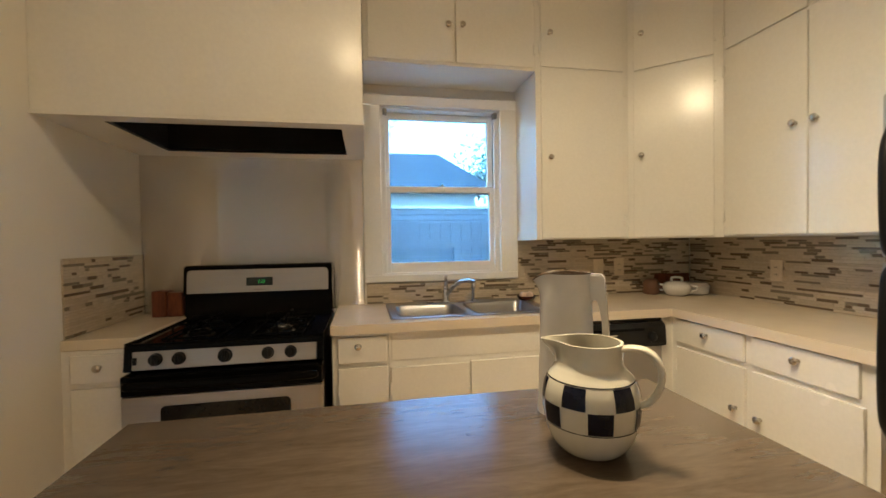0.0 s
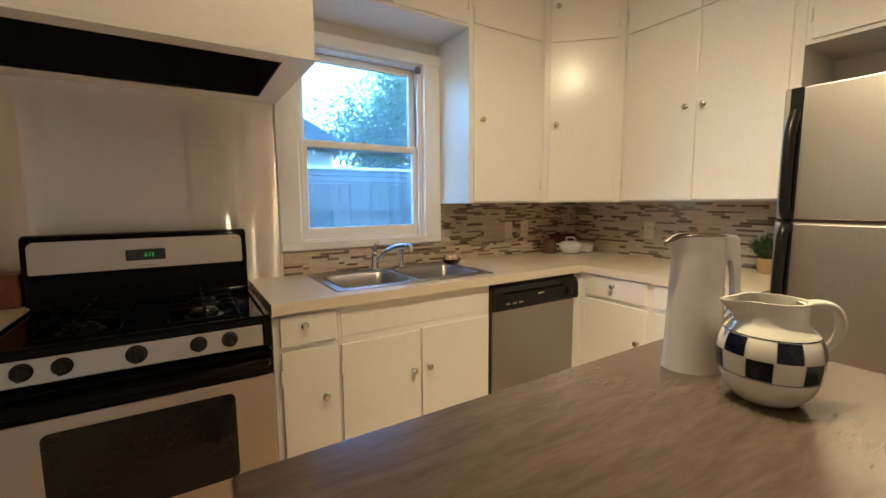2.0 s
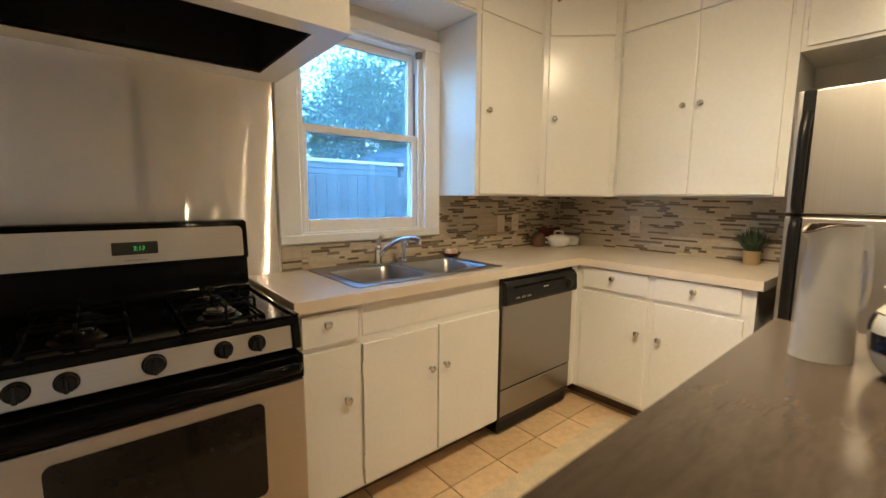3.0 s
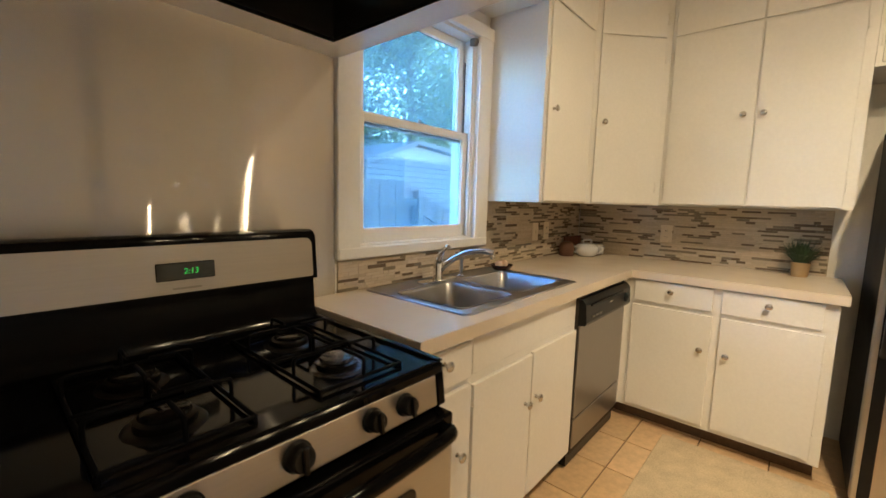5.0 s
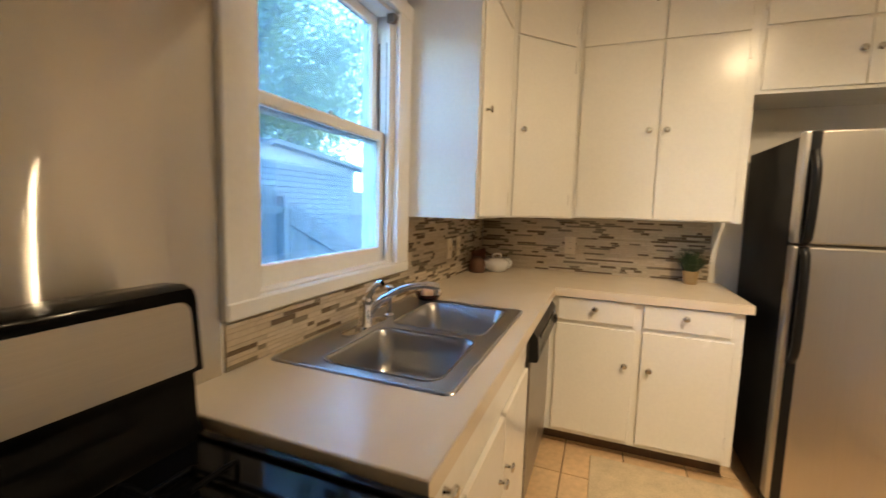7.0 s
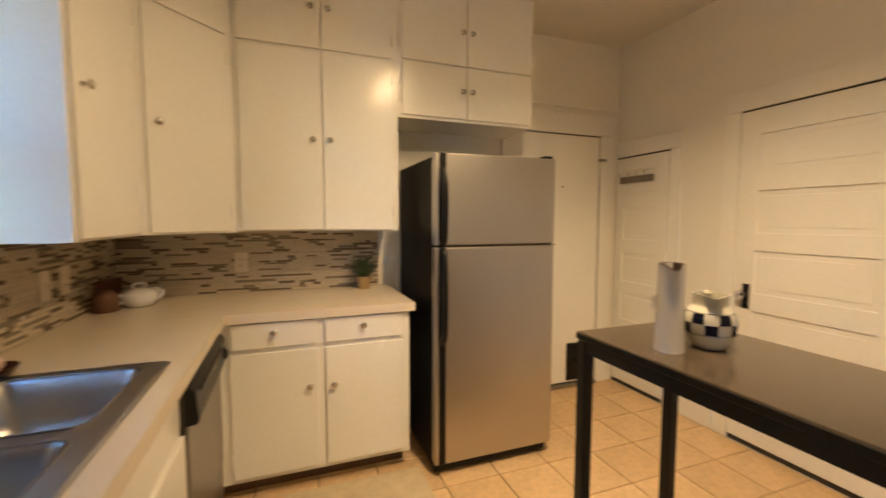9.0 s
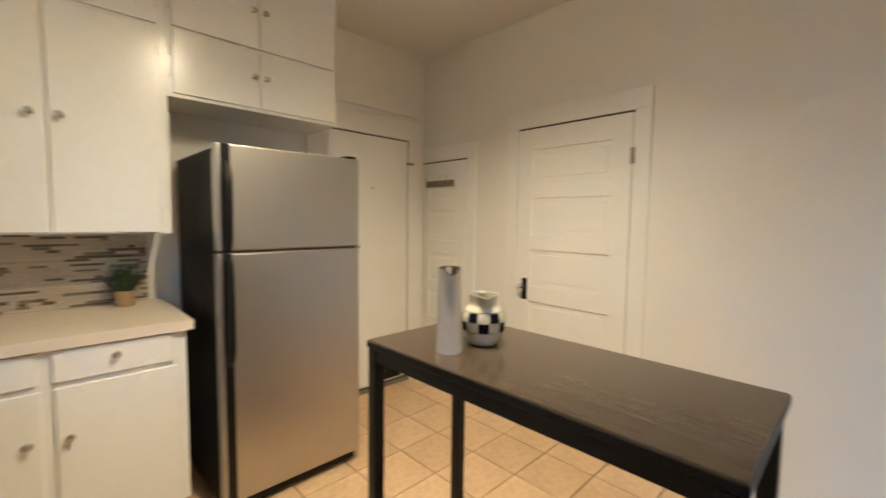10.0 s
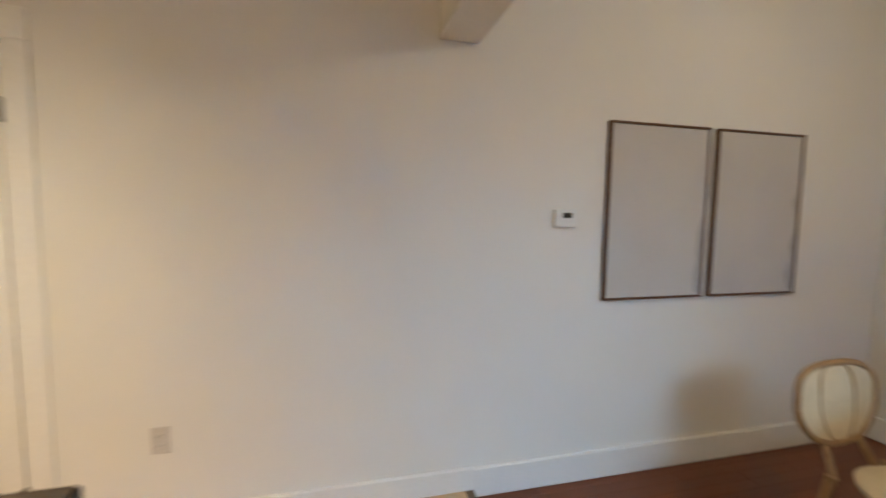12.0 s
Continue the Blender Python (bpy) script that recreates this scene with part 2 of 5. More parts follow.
terracotta = material("terracotta", (0.13, 0.06, 0.035), 0.6, bump=0.03)
dark_red = material("dark_red", (0.05, 0.012, 0.010), 0.25, bump=0.01)
soap = material("soap", (0.72, 0.52, 0.40), 0.45, bump=0.01)
kraft = material("kraft", (0.36, 0.24, 0.12), 0.8, bump=0.04, fine=150)
leaf_green = material("leaf_green", (0.035, 0.065, 0.025), 0.55, bump=0.0, vary=0.35)
rug_cloth = material("rug_cloth", (0.60, 0.49, 0.34), 0.95, scale=14, vary=0.24, fine=130, bump=0.09)
ivory_plastic = material("ivory_plastic", (0.74, 0.64, 0.50), 0.4, bump=0)
almond_plastic = material("almond_plastic", (0.60, 0.56, 0.52), 0.4, bump=0)
white_plastic = material("white_plastic", (0.74, 0.73, 0.70), 0.35, bump=0)
display_glass = material("display_glass", (0.008, 0.010, 0.008), 0.12, bump=0)
digit_green = glow("digit_green", (0.03, 0.75, 0.12), 0.007)
lamp_glass = glow("lamp_glass", (1.0, 0.75, 0.46), 2)
frame_wood = wood("frame_wood", (0.05, 0.020, 0.008), (0.15, 0.065, 0.025), axis=(8, 8, 1), scale=6, knots=False)
canvas = material("canvas", (0.57, 0.54, 0.51), 0.85, scale=2.6, vary=0.10, fine=120, bump=0.05)
canvas_grey = material("canvas_grey", (0.44, 0.42, 0.405), 0.85, scale=5, vary=0.12, fine=100, bump=0.05)
cane = material("cane", (0.66, 0.53, 0.34), 0.6, fine=220, bump=0.06, vary=0.2)
chair_wood = wood("chair_wood", (0.22, 0.12, 0.05), (0.42, 0.26, 0.12), axis=(6, 6, 1), scale=7, knots=False)
fence_wood = pieces("fence_wood", [(0.105, 0.10, 0.095), (0.125, 0.117, 0.11), (0.095, 0.09, 0.084)], 0.85, fine=20, inner=0.3)
siding_paint = pieces("siding_paint", [(0.115, 0.124, 0.133), (0.13, 0.139, 0.148), (0.108, 0.117, 0.127)], 0.6, fine=20)
roof_shingle = material("roof_shingle", (0.065, 0.067, 0.072), 0.9, scale=5, vary=0.35, fine=30, bump=0.1, stretch=(1, 3, 3))
yard_ground = material("yard_ground", (0.24, 0.24, 0.21), 0.9, scale=2, vary=0.4, fine=60, bump=0.1)
bark = material("bark", (0.10, 0.075, 0.05), 0.9, fine=50, bump=0.1)
foliage = pieces("foliage", [(0.18, 0.25, 0.085), (0.21, 0.28, 0.10), (0.25, 0.30, 0.11), (0.19, 0.26, 0.09)], 0.5, by_object=False, fine=20)
leaf_tree = foliage.node_tree
thin, both = leaf_tree.nodes.new("ShaderNodeBsdfTranslucent"), leaf_tree.nodes.new("ShaderNodeMixShader")
leaf_tree.links.new(leaf_tree.nodes["Principled BSDF"].inputs["Base Color"].links[0].from_socket, thin.inputs["Color"])
both.inputs["Fac"].default_value = 0.70
leaf_tree.links.new(leaf_tree.nodes["Principled BSDF"].outputs["BSDF"], both.inputs[1])
leaf_tree.links.new(thin.outputs["BSDF"], both.inputs[2])
leaf_tree.links.new(both.outputs["Shader"], leaf_tree.nodes["Material Output"].inputs["Surface"])
plaster_out = material("plaster_out", (0.5, 0.48, 0.45), 0.8)


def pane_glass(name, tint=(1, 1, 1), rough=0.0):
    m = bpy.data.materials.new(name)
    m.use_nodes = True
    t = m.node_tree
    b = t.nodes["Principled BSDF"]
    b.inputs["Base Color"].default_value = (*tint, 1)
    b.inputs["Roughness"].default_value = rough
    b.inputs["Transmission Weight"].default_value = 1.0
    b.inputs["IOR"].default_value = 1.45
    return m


# dark tint brings down the bright view outside; it is no real glass colour
dimming_glass = pane_glass("dimming_glass", (0.178, 0.226, 0.243), 0.03)
pane_tree = dimming_glass.node_tree
# pale blue translucent share lays a painted haze over the view
veil, veil_mix = pane_tree.nodes.new("ShaderNodeBsdfTranslucent"), pane_tree.nodes.new("ShaderNodeMixShader")
veil.inputs["Color"].default_value = (0.45, 0.80, 1.0, 1)
veil_mix.inputs["Fac"].default_value = 0.034
pane_tree.links.new(pane_tree.nodes["Principled BSDF"].outputs["BSDF"], veil_mix.inputs[1])
pane_tree.links.new(veil.outputs["BSDF"], veil_mix.inputs[2])
pane_tree.links.new(veil_mix.outputs["Shader"], pane_tree.nodes["Material Output"].inputs["Surface"])
knob_glass = pane_glass("knob_glass", (0.9, 0.88, 0.95), 0.02)
table_glass = pane_glass("table_glass", (0.70, 0.88, 0.84))


# ---- mesh helpers ----
def box(bm, x0, x1, y0, y1, z0, z1, bevel=0.0, m=None, seg=1):
    vs = [bm.verts.new((x, y, z)) for x in (x0, x1) for y in (y0, y1) for z in (z0, z1)]
    fs = [bm.faces.new([vs[i] for i in q]) for q in ((0, 1, 3, 2), (4, 6, 7, 5), (0, 4, 5, 1), (2, 3, 7, 6), (0, 2, 6, 4), (1, 5, 7, 3))]
    if bevel:
        edges = list({e for f in fs for e in f.edges})
        r = bmesh.ops.bevel(bm, geom=edges, offset=bevel, segments=seg, affect="EDGES", profile=0.5)
        vs = list({v for f in r["faces"] for v in f.verts} | {v for v in vs if v.is_valid})
    if m is not None:
        bmesh.ops.transform(bm, matrix=m, verts=vs)
    return bm


def boxes(*args, bevel=0.0, seg=1):
    bm = bmesh.new()
    for a in args:
        box(bm, *a, bevel=bevel, seg=seg)
    return bm


def ring_surface(bm, rings, closed=True, cap0=True, cap1=True):
    rows = [[bm.verts.new(p) for p in r] for r in rings]
    n = len(rows[0])
    for a, b in zip(rows, rows[1:]):
        for i in range(n if closed else n - 1):
            j = (i + 1) % n
            bm.faces.new((a[i], a[j], b[j], b[i]))
    if cap0:
        bm.faces.new(rows[0][::-1])
    if cap1:
        bm.faces.new(rows[-1])
    return bm


def lathe(bm, profile, at=(0, 0, 0), n=32, m=None, cap0=True, cap1=True):
    """profile: (radius, height) from bottom to top."""
    rings = [[Vector((r * math.cos(2 * math.pi * i / n), r * math.sin(2 * math.pi * i / n), h)) for i in range(n)] for r, h in profile]
    base = Matrix.Translation(at) @ (m or Matrix())
    rings = [[base @ p for p in r] for r in rings]
    return ring_surface(bm, rings, True, cap0, cap1)


def tube(bm, pts, radius, n=10, flat=1.0):
    """A round bar along points; radius may be one value or one a point."""
    pts = [Vector(p) for p in pts]
    rad = radius if isinstance(radius, (list, tuple)) else [radius] * len(pts)
    rings, up = [], None
    for i, p in enumerate(pts):
        d = (pts[min(i + 1, len(pts) - 1)] - pts[max(i - 1, 0)]).normalized()
        if up is None:
            up = Vector((0, 0, 1)) if abs(d.z) < 0.9 else Vector((1, 0, 0))
        side = d.cross(up).normalized()
        up = side.cross(d).normalized()
        rings.append([p + rad[i] * (math.cos(2 * math.pi * k / n) * side + flat * math.sin(2 * math.pi * k / n) * up) for k in range(n)])
    return ring_surface(bm, rings)


def smooth_curve(pts, steps=8):
    """Catmull-Rom through points."""
    P = [Vector(p) for p in pts]
    P = [2 * P[0] - P[1]] + P + [2 * P[-1] - P[-2]]
    out = []
    for i in range(1, len(P) - 2):
        for s in range(steps):
            t = s / steps
            a, b, c, d = P[i - 1:i + 3]
            out.append(0.5 * (2 * b + (c - a) * t + (2 * a - 5 * b + 4 * c - d) * t * t + (3 * b - a - 3 * c + d) * t ** 3))
    return out + [P[-2]]


def mesh_of(name, bm, mat, smooth=None):
    bmesh.ops.recalc_face_normals(bm, faces=bm.faces)
    me = bpy.data.meshes.new(name)
    bm.to_mesh(me)
    bm.free()
    for q in mat if isinstance(mat, (list, tuple)) else (mat,):
        me.materials.append(q)
    if smooth:
        me.shade_smooth()
        me.set_sharp_from_angle(angle=radians(smooth))
    return me


def thing(name, at, label, category, group="", kind=""):
    ob = new(name)
    ob.location = at
    ob.empty_display_size = 0.1
    return tagged(ob, label, category, group, kind)


def adopt(ob, parent):
    """Parent without moving: all meshes are built in world places."""
    ob.parent = parent
    p, loc = parent, Vector((0, 0, 0))
    while p:
        if p.type == "EMPTY" and p.parent is None:
            loc = Vector(p.location)
        p = p.parent
    ob.matrix_parent_inverse = Matrix.Translation(-loc) if parent.type == "EMPTY" else Matrix()
    return ob


def part(name, bm, mat, parent, label="", smooth=None):
    ob = adopt(new(name, mesh_of(name, bm, mat, smooth)), parent)
    return tagged(ob, label) if label else ob


def solid(name, bm, mat, label, category, kind="", group="", smooth=None):
    return tagged(new(name, mesh_of(name, bm, mat, smooth)), label, category, group, kind)


# ---- the room's measures ----
XW, XE, YS, YN, ZC = -0.95, 2.46, -0.388, 3.045, 2.72
XD, T = -3.88, 0.14
WX0, WX1, WZ0, WZ1 = 0.338, 1.083, 1.085, 2.100
HEAD = 2.185
XO = -1.13
DZ = -0.042


def structure(name, bm, mat, label, category):
    return solid(name, bm, mat, label, category, kind="structure")


wall_n = structure("wall_north", boxes((XW - 0.18, WX0, YN, YN + T, 0, ZC), (WX1, XE + T, YN, YN + T, 0, ZC), (WX0, WX1, YN, YN + T, 0, WZ0), (WX0, WX1, YN, YN + T, WZ1, ZC)),
                   wall_paint, "cream painted plaster wall with the sink window", "wall")
structure("wall_south", boxes((XD - T, XE + T, YS - T, YS, DZ - 0.06, ZC)), wall_paint, "cream painted plaster wall behind the doors", "wall")
structure("wall_east", boxes((XE, XE + T, YS, YN, 0, ZC)), wall_paint, "cream painted plaster wall behind the refrigerator", "wall")
structure("wall_west", boxes((XO, XW, 1.90, YN, 0, ZC), (XO, XW, YS, 1.90, HEAD, ZC)), wall_paint, "cream plaster wall with a wide opening and header to the dining room", "wall")
structure("wall_dining_west", boxes((XD - T, XD, YS, YN, DZ - 0.06, ZC)), wall_paint, "plain cream dining room wall", "wall")
structure("wall_dining_north", boxes((XD - T, -2.52, YN, YN + T, DZ - 0.06, ZC), (-1.48, XW - 0.18, YN, YN + T, DZ - 0.06, ZC), (-2.52, -1.48, YN, YN + T, DZ - 0.06, 1.10), (-2.52, -1.48, YN, YN + T, 2.35, ZC)),
          wall_paint, "plain cream dining room wall with a window opening", "wall")
structure("ceiling", boxes((XD - T, XE + T, YS - T, YN + T, ZC, ZC + 0.12)), ceiling_paint, "plain cream painted plaster ceiling", "ceiling")
floor = structure("floor", boxes((XO - 0.02, XE + T, YS - T, YN + T, -0.12, -0.008)), grout, "tan ceramic tile floor with brown grout", "floor")
floor_dining = structure("floor_dining", boxes((XD - T, XO - 0.02, YS - T, YN + T, -0.16, DZ - 0.008)), oak_gap, "reddish-brown hardwood strip floor", "floor")
structure("trim_header", boxes((XO - 0.004, XW + 0.004, YS + 0.002, 1.90, HEAD - 0.014, HEAD)), trim_paint, "thin painted trim under the header", "trim")


def baseboard(name, x0, x1, y0, y1, h=0.15, low=0.002):
    bm = boxes((x0, x1, y0, y1, low, h), bevel=0.004)
    return structure(name, bm, trim_paint, "white painted wooden baseboard", "baseboard")


baseboard("baseboard", XO - 0.02, 0.575, YS, YS + 0.022, 0.118)
baseboard("baseboard_south", XD + 0.02, XO - 0.021, YS, YS + 0.022, 0.113, DZ + 0.002)
baseboard("baseboard_between", 1.56, 1.85, YS, YS + 0.022)
baseboard("baseboard_dining", XD, XD + 0.02, YS, YN, 0.113, DZ + 0.002)


# ---- kitchen window ----
def kitchen_window():
    w = thing("window_1", (0.72, YN, WZ0), "white double-hung wooden window over the sink", "window", kind="structure")
    y = YN
    part("casing", boxes((0.235, WX0 + 0.004, y - 0.024, y, 1.045, 2.155), bevel=0.004), window_paint, w)
    part("casing", boxes((WX1 - 0.004, 1.190, y - 0.024, y, 1.045, 2.155), bevel=0.004), window_paint, w)
    part("head_casing", boxes((0.236, 1.189, y - 0.028, y, WZ1 - 0.006, 2.158), bevel=0.004), window_paint, w)
    part("apron", boxes((0.236, 1.189, y - 0.028, y, 1.043, WZ0 + 0.004), bevel=0.005), window_paint, w)
    part("jamb", boxes((WX0, WX0 + 0.018, y, y + T, WZ0, WZ1), (WX1 - 0.018, WX1, y, y + T, WZ0, WZ1), (WX0, WX1, y, y + T, WZ1 - 0.018, WZ1)), window_paint, w)
    part("sill", boxes((WX0, WX1, y, y + T + 0.03, WZ0 - 0.02, WZ0 + 0.012), bevel=0.004), window_paint, w)
    part("stop", boxes((WX1 - 0.034, WX1 - 0.018, y + 0.004, y + 0.020, WZ0, WZ1), (WX0 + 0.018, WX0 + 0.034, y + 0.004, y + 0.020, WZ0, WZ1), bevel=0.002), window_paint, w)
    part("track", boxes((WX1 - 0.0195, WX1 - 0.017, y + 0.022, y + 0.030, WZ0 + 0.02, 1.98), (WX1 - 0.0195, WX1 - 0.017, y + 0.060, y + 0.066, 1.62, 1.98)), gap_dark, w, "dark gap of the sash track")
    for name, z0, z1, yo, b0, t0 in (("lower_sash", WZ0 + 0.006, 1.624, 0.030, 0.066, 0.038), ("upper_sash", 1.580, WZ1 - 0.018, 0.070, 0.046, 0.040)):
        x0, x1, d, s = WX0 + 0.020, WX1 - 0.020, 0.034, 0.040
        bm = boxes((x0, x0 + s, y + yo, y + yo + d, z0, z1), (x1 - s, x1, y + yo, y + yo + d, z0, z1), bevel=0.004)
        box(bm, x0 + s - 0.003, x1 - s + 0.003, y + yo + 0.001, y + yo + d - 0.001, z0, z0 + b0, 0.004)
        box(bm, x0 + s - 0.003, x1 - s + 0.003, y + yo + 0.001, y + yo + d - 0.001, z1 - t0, z1, 0.004)
        sash = part(name, bm, window_paint, w)
        g = part("pane", boxes((x0 + s - 0.004, x1 - s + 0.004, y + yo + 0.016, y + yo + 0.019, z0 + b0 - 0.004, z1 - t0 + 0.004)), dimming_glass, sash, "window pane darkened to dim the outdoors")
        # casts no shadow, so the tint dims the view but not the daylight
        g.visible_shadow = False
    bm = boxes((0.705, 0.745, y + 0.036, y + 0.062, 1.622, 1.628))
    lathe(bm, [(0.010, 0), (0.010, 0.010), (0.005, 0.014)], (0.725, y + 0.05, 1.628), 12)
    part("sash_lock", bm, old_metal, w, "small aged metal sash lock")
    for x in (WX0 + 0.031, WX1 - 0.031):
        part("blind_bracket", boxes((x - 0.012, x + 0.012, y - 0.016, y + 0.018, 2.046, 2.081), (x - 0.007, x + 0.007, y - 0.024, y - 0.014, 2.054, 2.074), bevel=0.002), old_metal, w, "aged metal roller blind bracket")


kitchen_window()


def dining_window():
    w = thing("window_2", (-2.0, YN, 1.1), "white dining room window", "window", kind="structure")
    part("casing", boxes((-2.62, -2.52, YN - 0.02, YN, 1.0, 2.45), (-1.48, -1.38, YN - 0.02, YN, 1.0, 2.45), (-2.52, -1.48, YN - 0.02, YN, 2.35, 2.45), (-2.52, -1.48, YN - 0.02, YN, 1.0, 1.10), bevel=0.004), window_paint, w)
    part("sash", boxes((-2.52, -2.47, YN + 0.04, YN + 0.08, 1.1, 2.35), (-1.53, -1.48, YN + 0.04, YN + 0.08, 1.1, 2.35), (-2.47, -1.53, YN + 0.04, YN + 0.08, 1.70, 1.75), (-2.47, -1.53, YN + 0.04, YN + 0.08, 1.1, 1.16), (-2.47, -1.53, YN + 0.04, YN + 0.08, 2.30, 2.35)), window_paint, w)
    g = part("pane", boxes((-2.48, -1.52, YN + 0.058, YN + 0.061, 1.14, 2.32)), dimming_glass, w)
    # daylight comes in untinted here too
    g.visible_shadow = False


dining_window()


# ---- doors ----
def panel_door(name, x0, x1, top, label, rows, hinge_x, knob_x, knob_z, plate, gap=0.012):
    """A painted wooden door in the south wall: frame of stiles and rails with sunk panels between."""
    y = YS
    d = thing(name, ((x0 + x1) / 2, y, 0), label, "door", kind="structure")
    s, inset = 0.115 if x1 - x0 > 0.6 else 0.085, 0.020
    bm = bmesh.new()
    z0 = 0.035
    box(bm, x0 + 0.004, x0 + s, y + 0.002, y + 0.014, z0, top, 0.002)
    box(bm, x1 - s, x1 - 0.004, y + 0.002, y + 0.014, z0, top, 0.002)
    edges = [z0] + [v for r in rows for v in r] + [top]
    for a, b in zip(edges[0::2], edges[1::2]):
        box(bm, x0 + s - 0.002, x1 - s + 0.002, y + 0.002, y + 0.014, a, b, 0.002)
    part("frame", bm, trim_paint, d)
    for a, b in rows:
        bm = boxes((x0 + s - 0.004, x1 - s + 0.004, y + 0.0015, y + 0.004, a - 0.004, b + 0.004))
        box(bm, x0 + s + 0.03, x1 - s - 0.03, y + 0.002, y + 0.0075, a + 0.03, b - 0.03, 0.004)
        part("panel", bm, trim_paint, d)
    w = 0.095
    part("casing", boxes((x0 - w, x0 - 0.003, y, y + 0.015, 0.002, top + gap), bevel=0.003), trim_paint, d)
    if x1 + w < XE:
        part("casing", boxes((x1 + 0.003, x1 + w, y, y + 0.015, 0.002, top + gap), bevel=0.003), trim_paint, d)
    part("head_casing", boxes((x0 - w - 0.001, min(x1 + w + 0.001, XE - 0.001), y, y + 0.0155, top + gap, top + gap + 0.115), bevel=0.003), trim_paint, d)
    part("gap", boxes((x0 - 0.004, x1 + 0.004, y, y + 0.0018, top - 0.004, top + gap + 0.002), (x0, x1, y, y + 0.0018, 0.0, 0.036)), gap_dark, d, "dark gap round the door")
    for hz in (0.25, top - 0.24):
        part("hinge", boxes((hinge_x - 0.012, hinge_x + 0.012, y + 0.012, y + 0.024, hz - 0.045, hz + 0.045), bevel=0.002), old_metal if plate else trim_paint, d, "butt hinge")
    if plate:
        part("plate", boxes((knob_x - 0.020, knob_x + 0.020, y + 0.014, y + 0.019, knob_z - 0.085, knob_z + 0.060), bevel=0.001), plastic_black, d, "tall black lock plate")
    part("knob_neck", lathe(bmesh.new(), [(0.010, 0), (0.009, 0.035)], (knob_x, y + 0.016, knob_z), 16, pose(0, 0, 0, -90)), nickel, d, smooth=40)
    part("knob", lathe(bmesh.new(), [(0.006, 0), (0.022, 0.004), (0.027, 0.016), (0.024, 0.028), (0.012, 0.033)], (knob_x, y + 0.048, knob_z), 12, pose(0, 0, 0, -90)), knob_glass, d, "faceted clear glass knob")
    return d


panel_door("door_1", 0.69, 1.46, 1.978, "white five-panel wooden door, shut, with glass knob and black plate",
           [(0.17, 0.47), (0.575, 0.816), (0.925, 1.172), (1.278, 1.519), (1.625, 1.840)], 0.690, 1.385, 0.915, True)
panel_door("door_2", 1.945, 2.45, 1.838, "narrow white five-panel closet door, shut, with hook rack",
           [(0.17, 0.46), (0.55, 0.77), (0.86, 1.085), (1.20, 1.445), (1.535, 1.735)], 2.44, 1.980, 0.785, False)


def hook_rack():
    y = YS + 0.014
    r = thing("hook_rack", (2.235, y, 1.66), "grey wooden hook rack with four wire hooks on the closet door", "hook rack")
    part("board", boxes((2.075, 2.395, y, y + 0.016, 1.640, 1.690), bevel=0.003), material("rack_grey", (0.20, 0.17, 0.14), 0.6, bump=0.04), r)
    for i in range(4):
        x = 2.115 + i * 0.080
        part("hook", tube(bmesh.new(), smooth_curve([(x, y + 0.017, 1.668), (x, y + 0.034, 1.665), (x, y + 0.050, 1.690), (x, y + 0.052, 1.722)], 5), 0.0032, 8), nickel, r, smooth=60)


hook_rack()


def east_door():
    x = XE
    y0, y1, top = -0.195, 0.510, 2.005
    d = thing("door_3", (x, 0.15, 0), "flush white back door with a pet flap, shut", "door", kind="structure")
    part("slab", boxes((x - 0.012, x - 0.002, y0, y1, 0.04, top), bevel=0.002), trim_paint, d)
    part("gap", boxes((x - 0.0018, x, y0 - 0.010, y1 + 0.006, 0.0, top + 0.010)), gap_dark, d)
    part("casing", boxes((x - 0.022, x, y0 - 0.13, y0 - 0.010, 0.002, top + 0.010), bevel=0.003), trim_paint, d)
    part("casing", boxes((x - 0.022, x, y1 + 0.006, y1 + 0.18, 0.002, top + 0.010), bevel=0.003), trim_paint, d)
    part("head_casing", boxes((x - 0.024, x, y0 - 0.135, y1 + 0.185, top + 0.010, top + 0.17), bevel=0.003), trim_paint, d)
    part("threshold", boxes((x - 0.035, x, y0 - 0.01, y1, 0.0, 0.028), bevel=0.003), old_metal, d, "worn metal threshold")
    fl = part("pet_flap", boxes((x - 0.022, x - 0.012, -0.130, 0.085, 0.055, 0.360), bevel=0.004), plastic_black, d, "black framed pet flap")
    part("flap", boxes((x - 0.025, x - 0.021, -0.105, 0.060, 0.085, 0.335), bevel=0.002), smoked_glass, fl)
    part("latch", boxes((x - 0.040, x - 0.012, y0 - 0.05, y0 + 0.012, 1.815, 1.835), bevel=0.002), old_metal, d, "small dark door latch")
    part("peg", lathe(bmesh.new(), [(0.006, 0), (0.006, 0.012)], (x - 0.024, 0.165, 1.605), 10, pose(0, 0, 0, 0, -90)), old_metal, d)
    return d


east_door()
structure("trim_rail", boxes((XE - 0.012, XE, YS, 0.66, 2.215, 2.232), bevel=0.002), trim_paint, "thin painted wall moulding", "trim")


# ---- cabinets ----
def knob(parent, x, y, z, facing):
    """A small round nickel knob; facing: degrees about z, 0 faces south."""
    bm = lathe(bmesh.new(), [(0.0085, 0), (0.006, 0.004), (0.0055, 0.013), (0.0135, 0.018), (0.0160, 0.023), (0.0135, 0.027), (0.005, 0.0285)], (x, y, z), 16, pose(0, 0, 0, 90, 0, 0) if facing == 0 else pose(0, 0, 0, 0, 0, facing) @ pose(0, 0, 0, 90))
    return part("knob", bm, nickel, parent, "round brushed nickel knob", smooth=50)


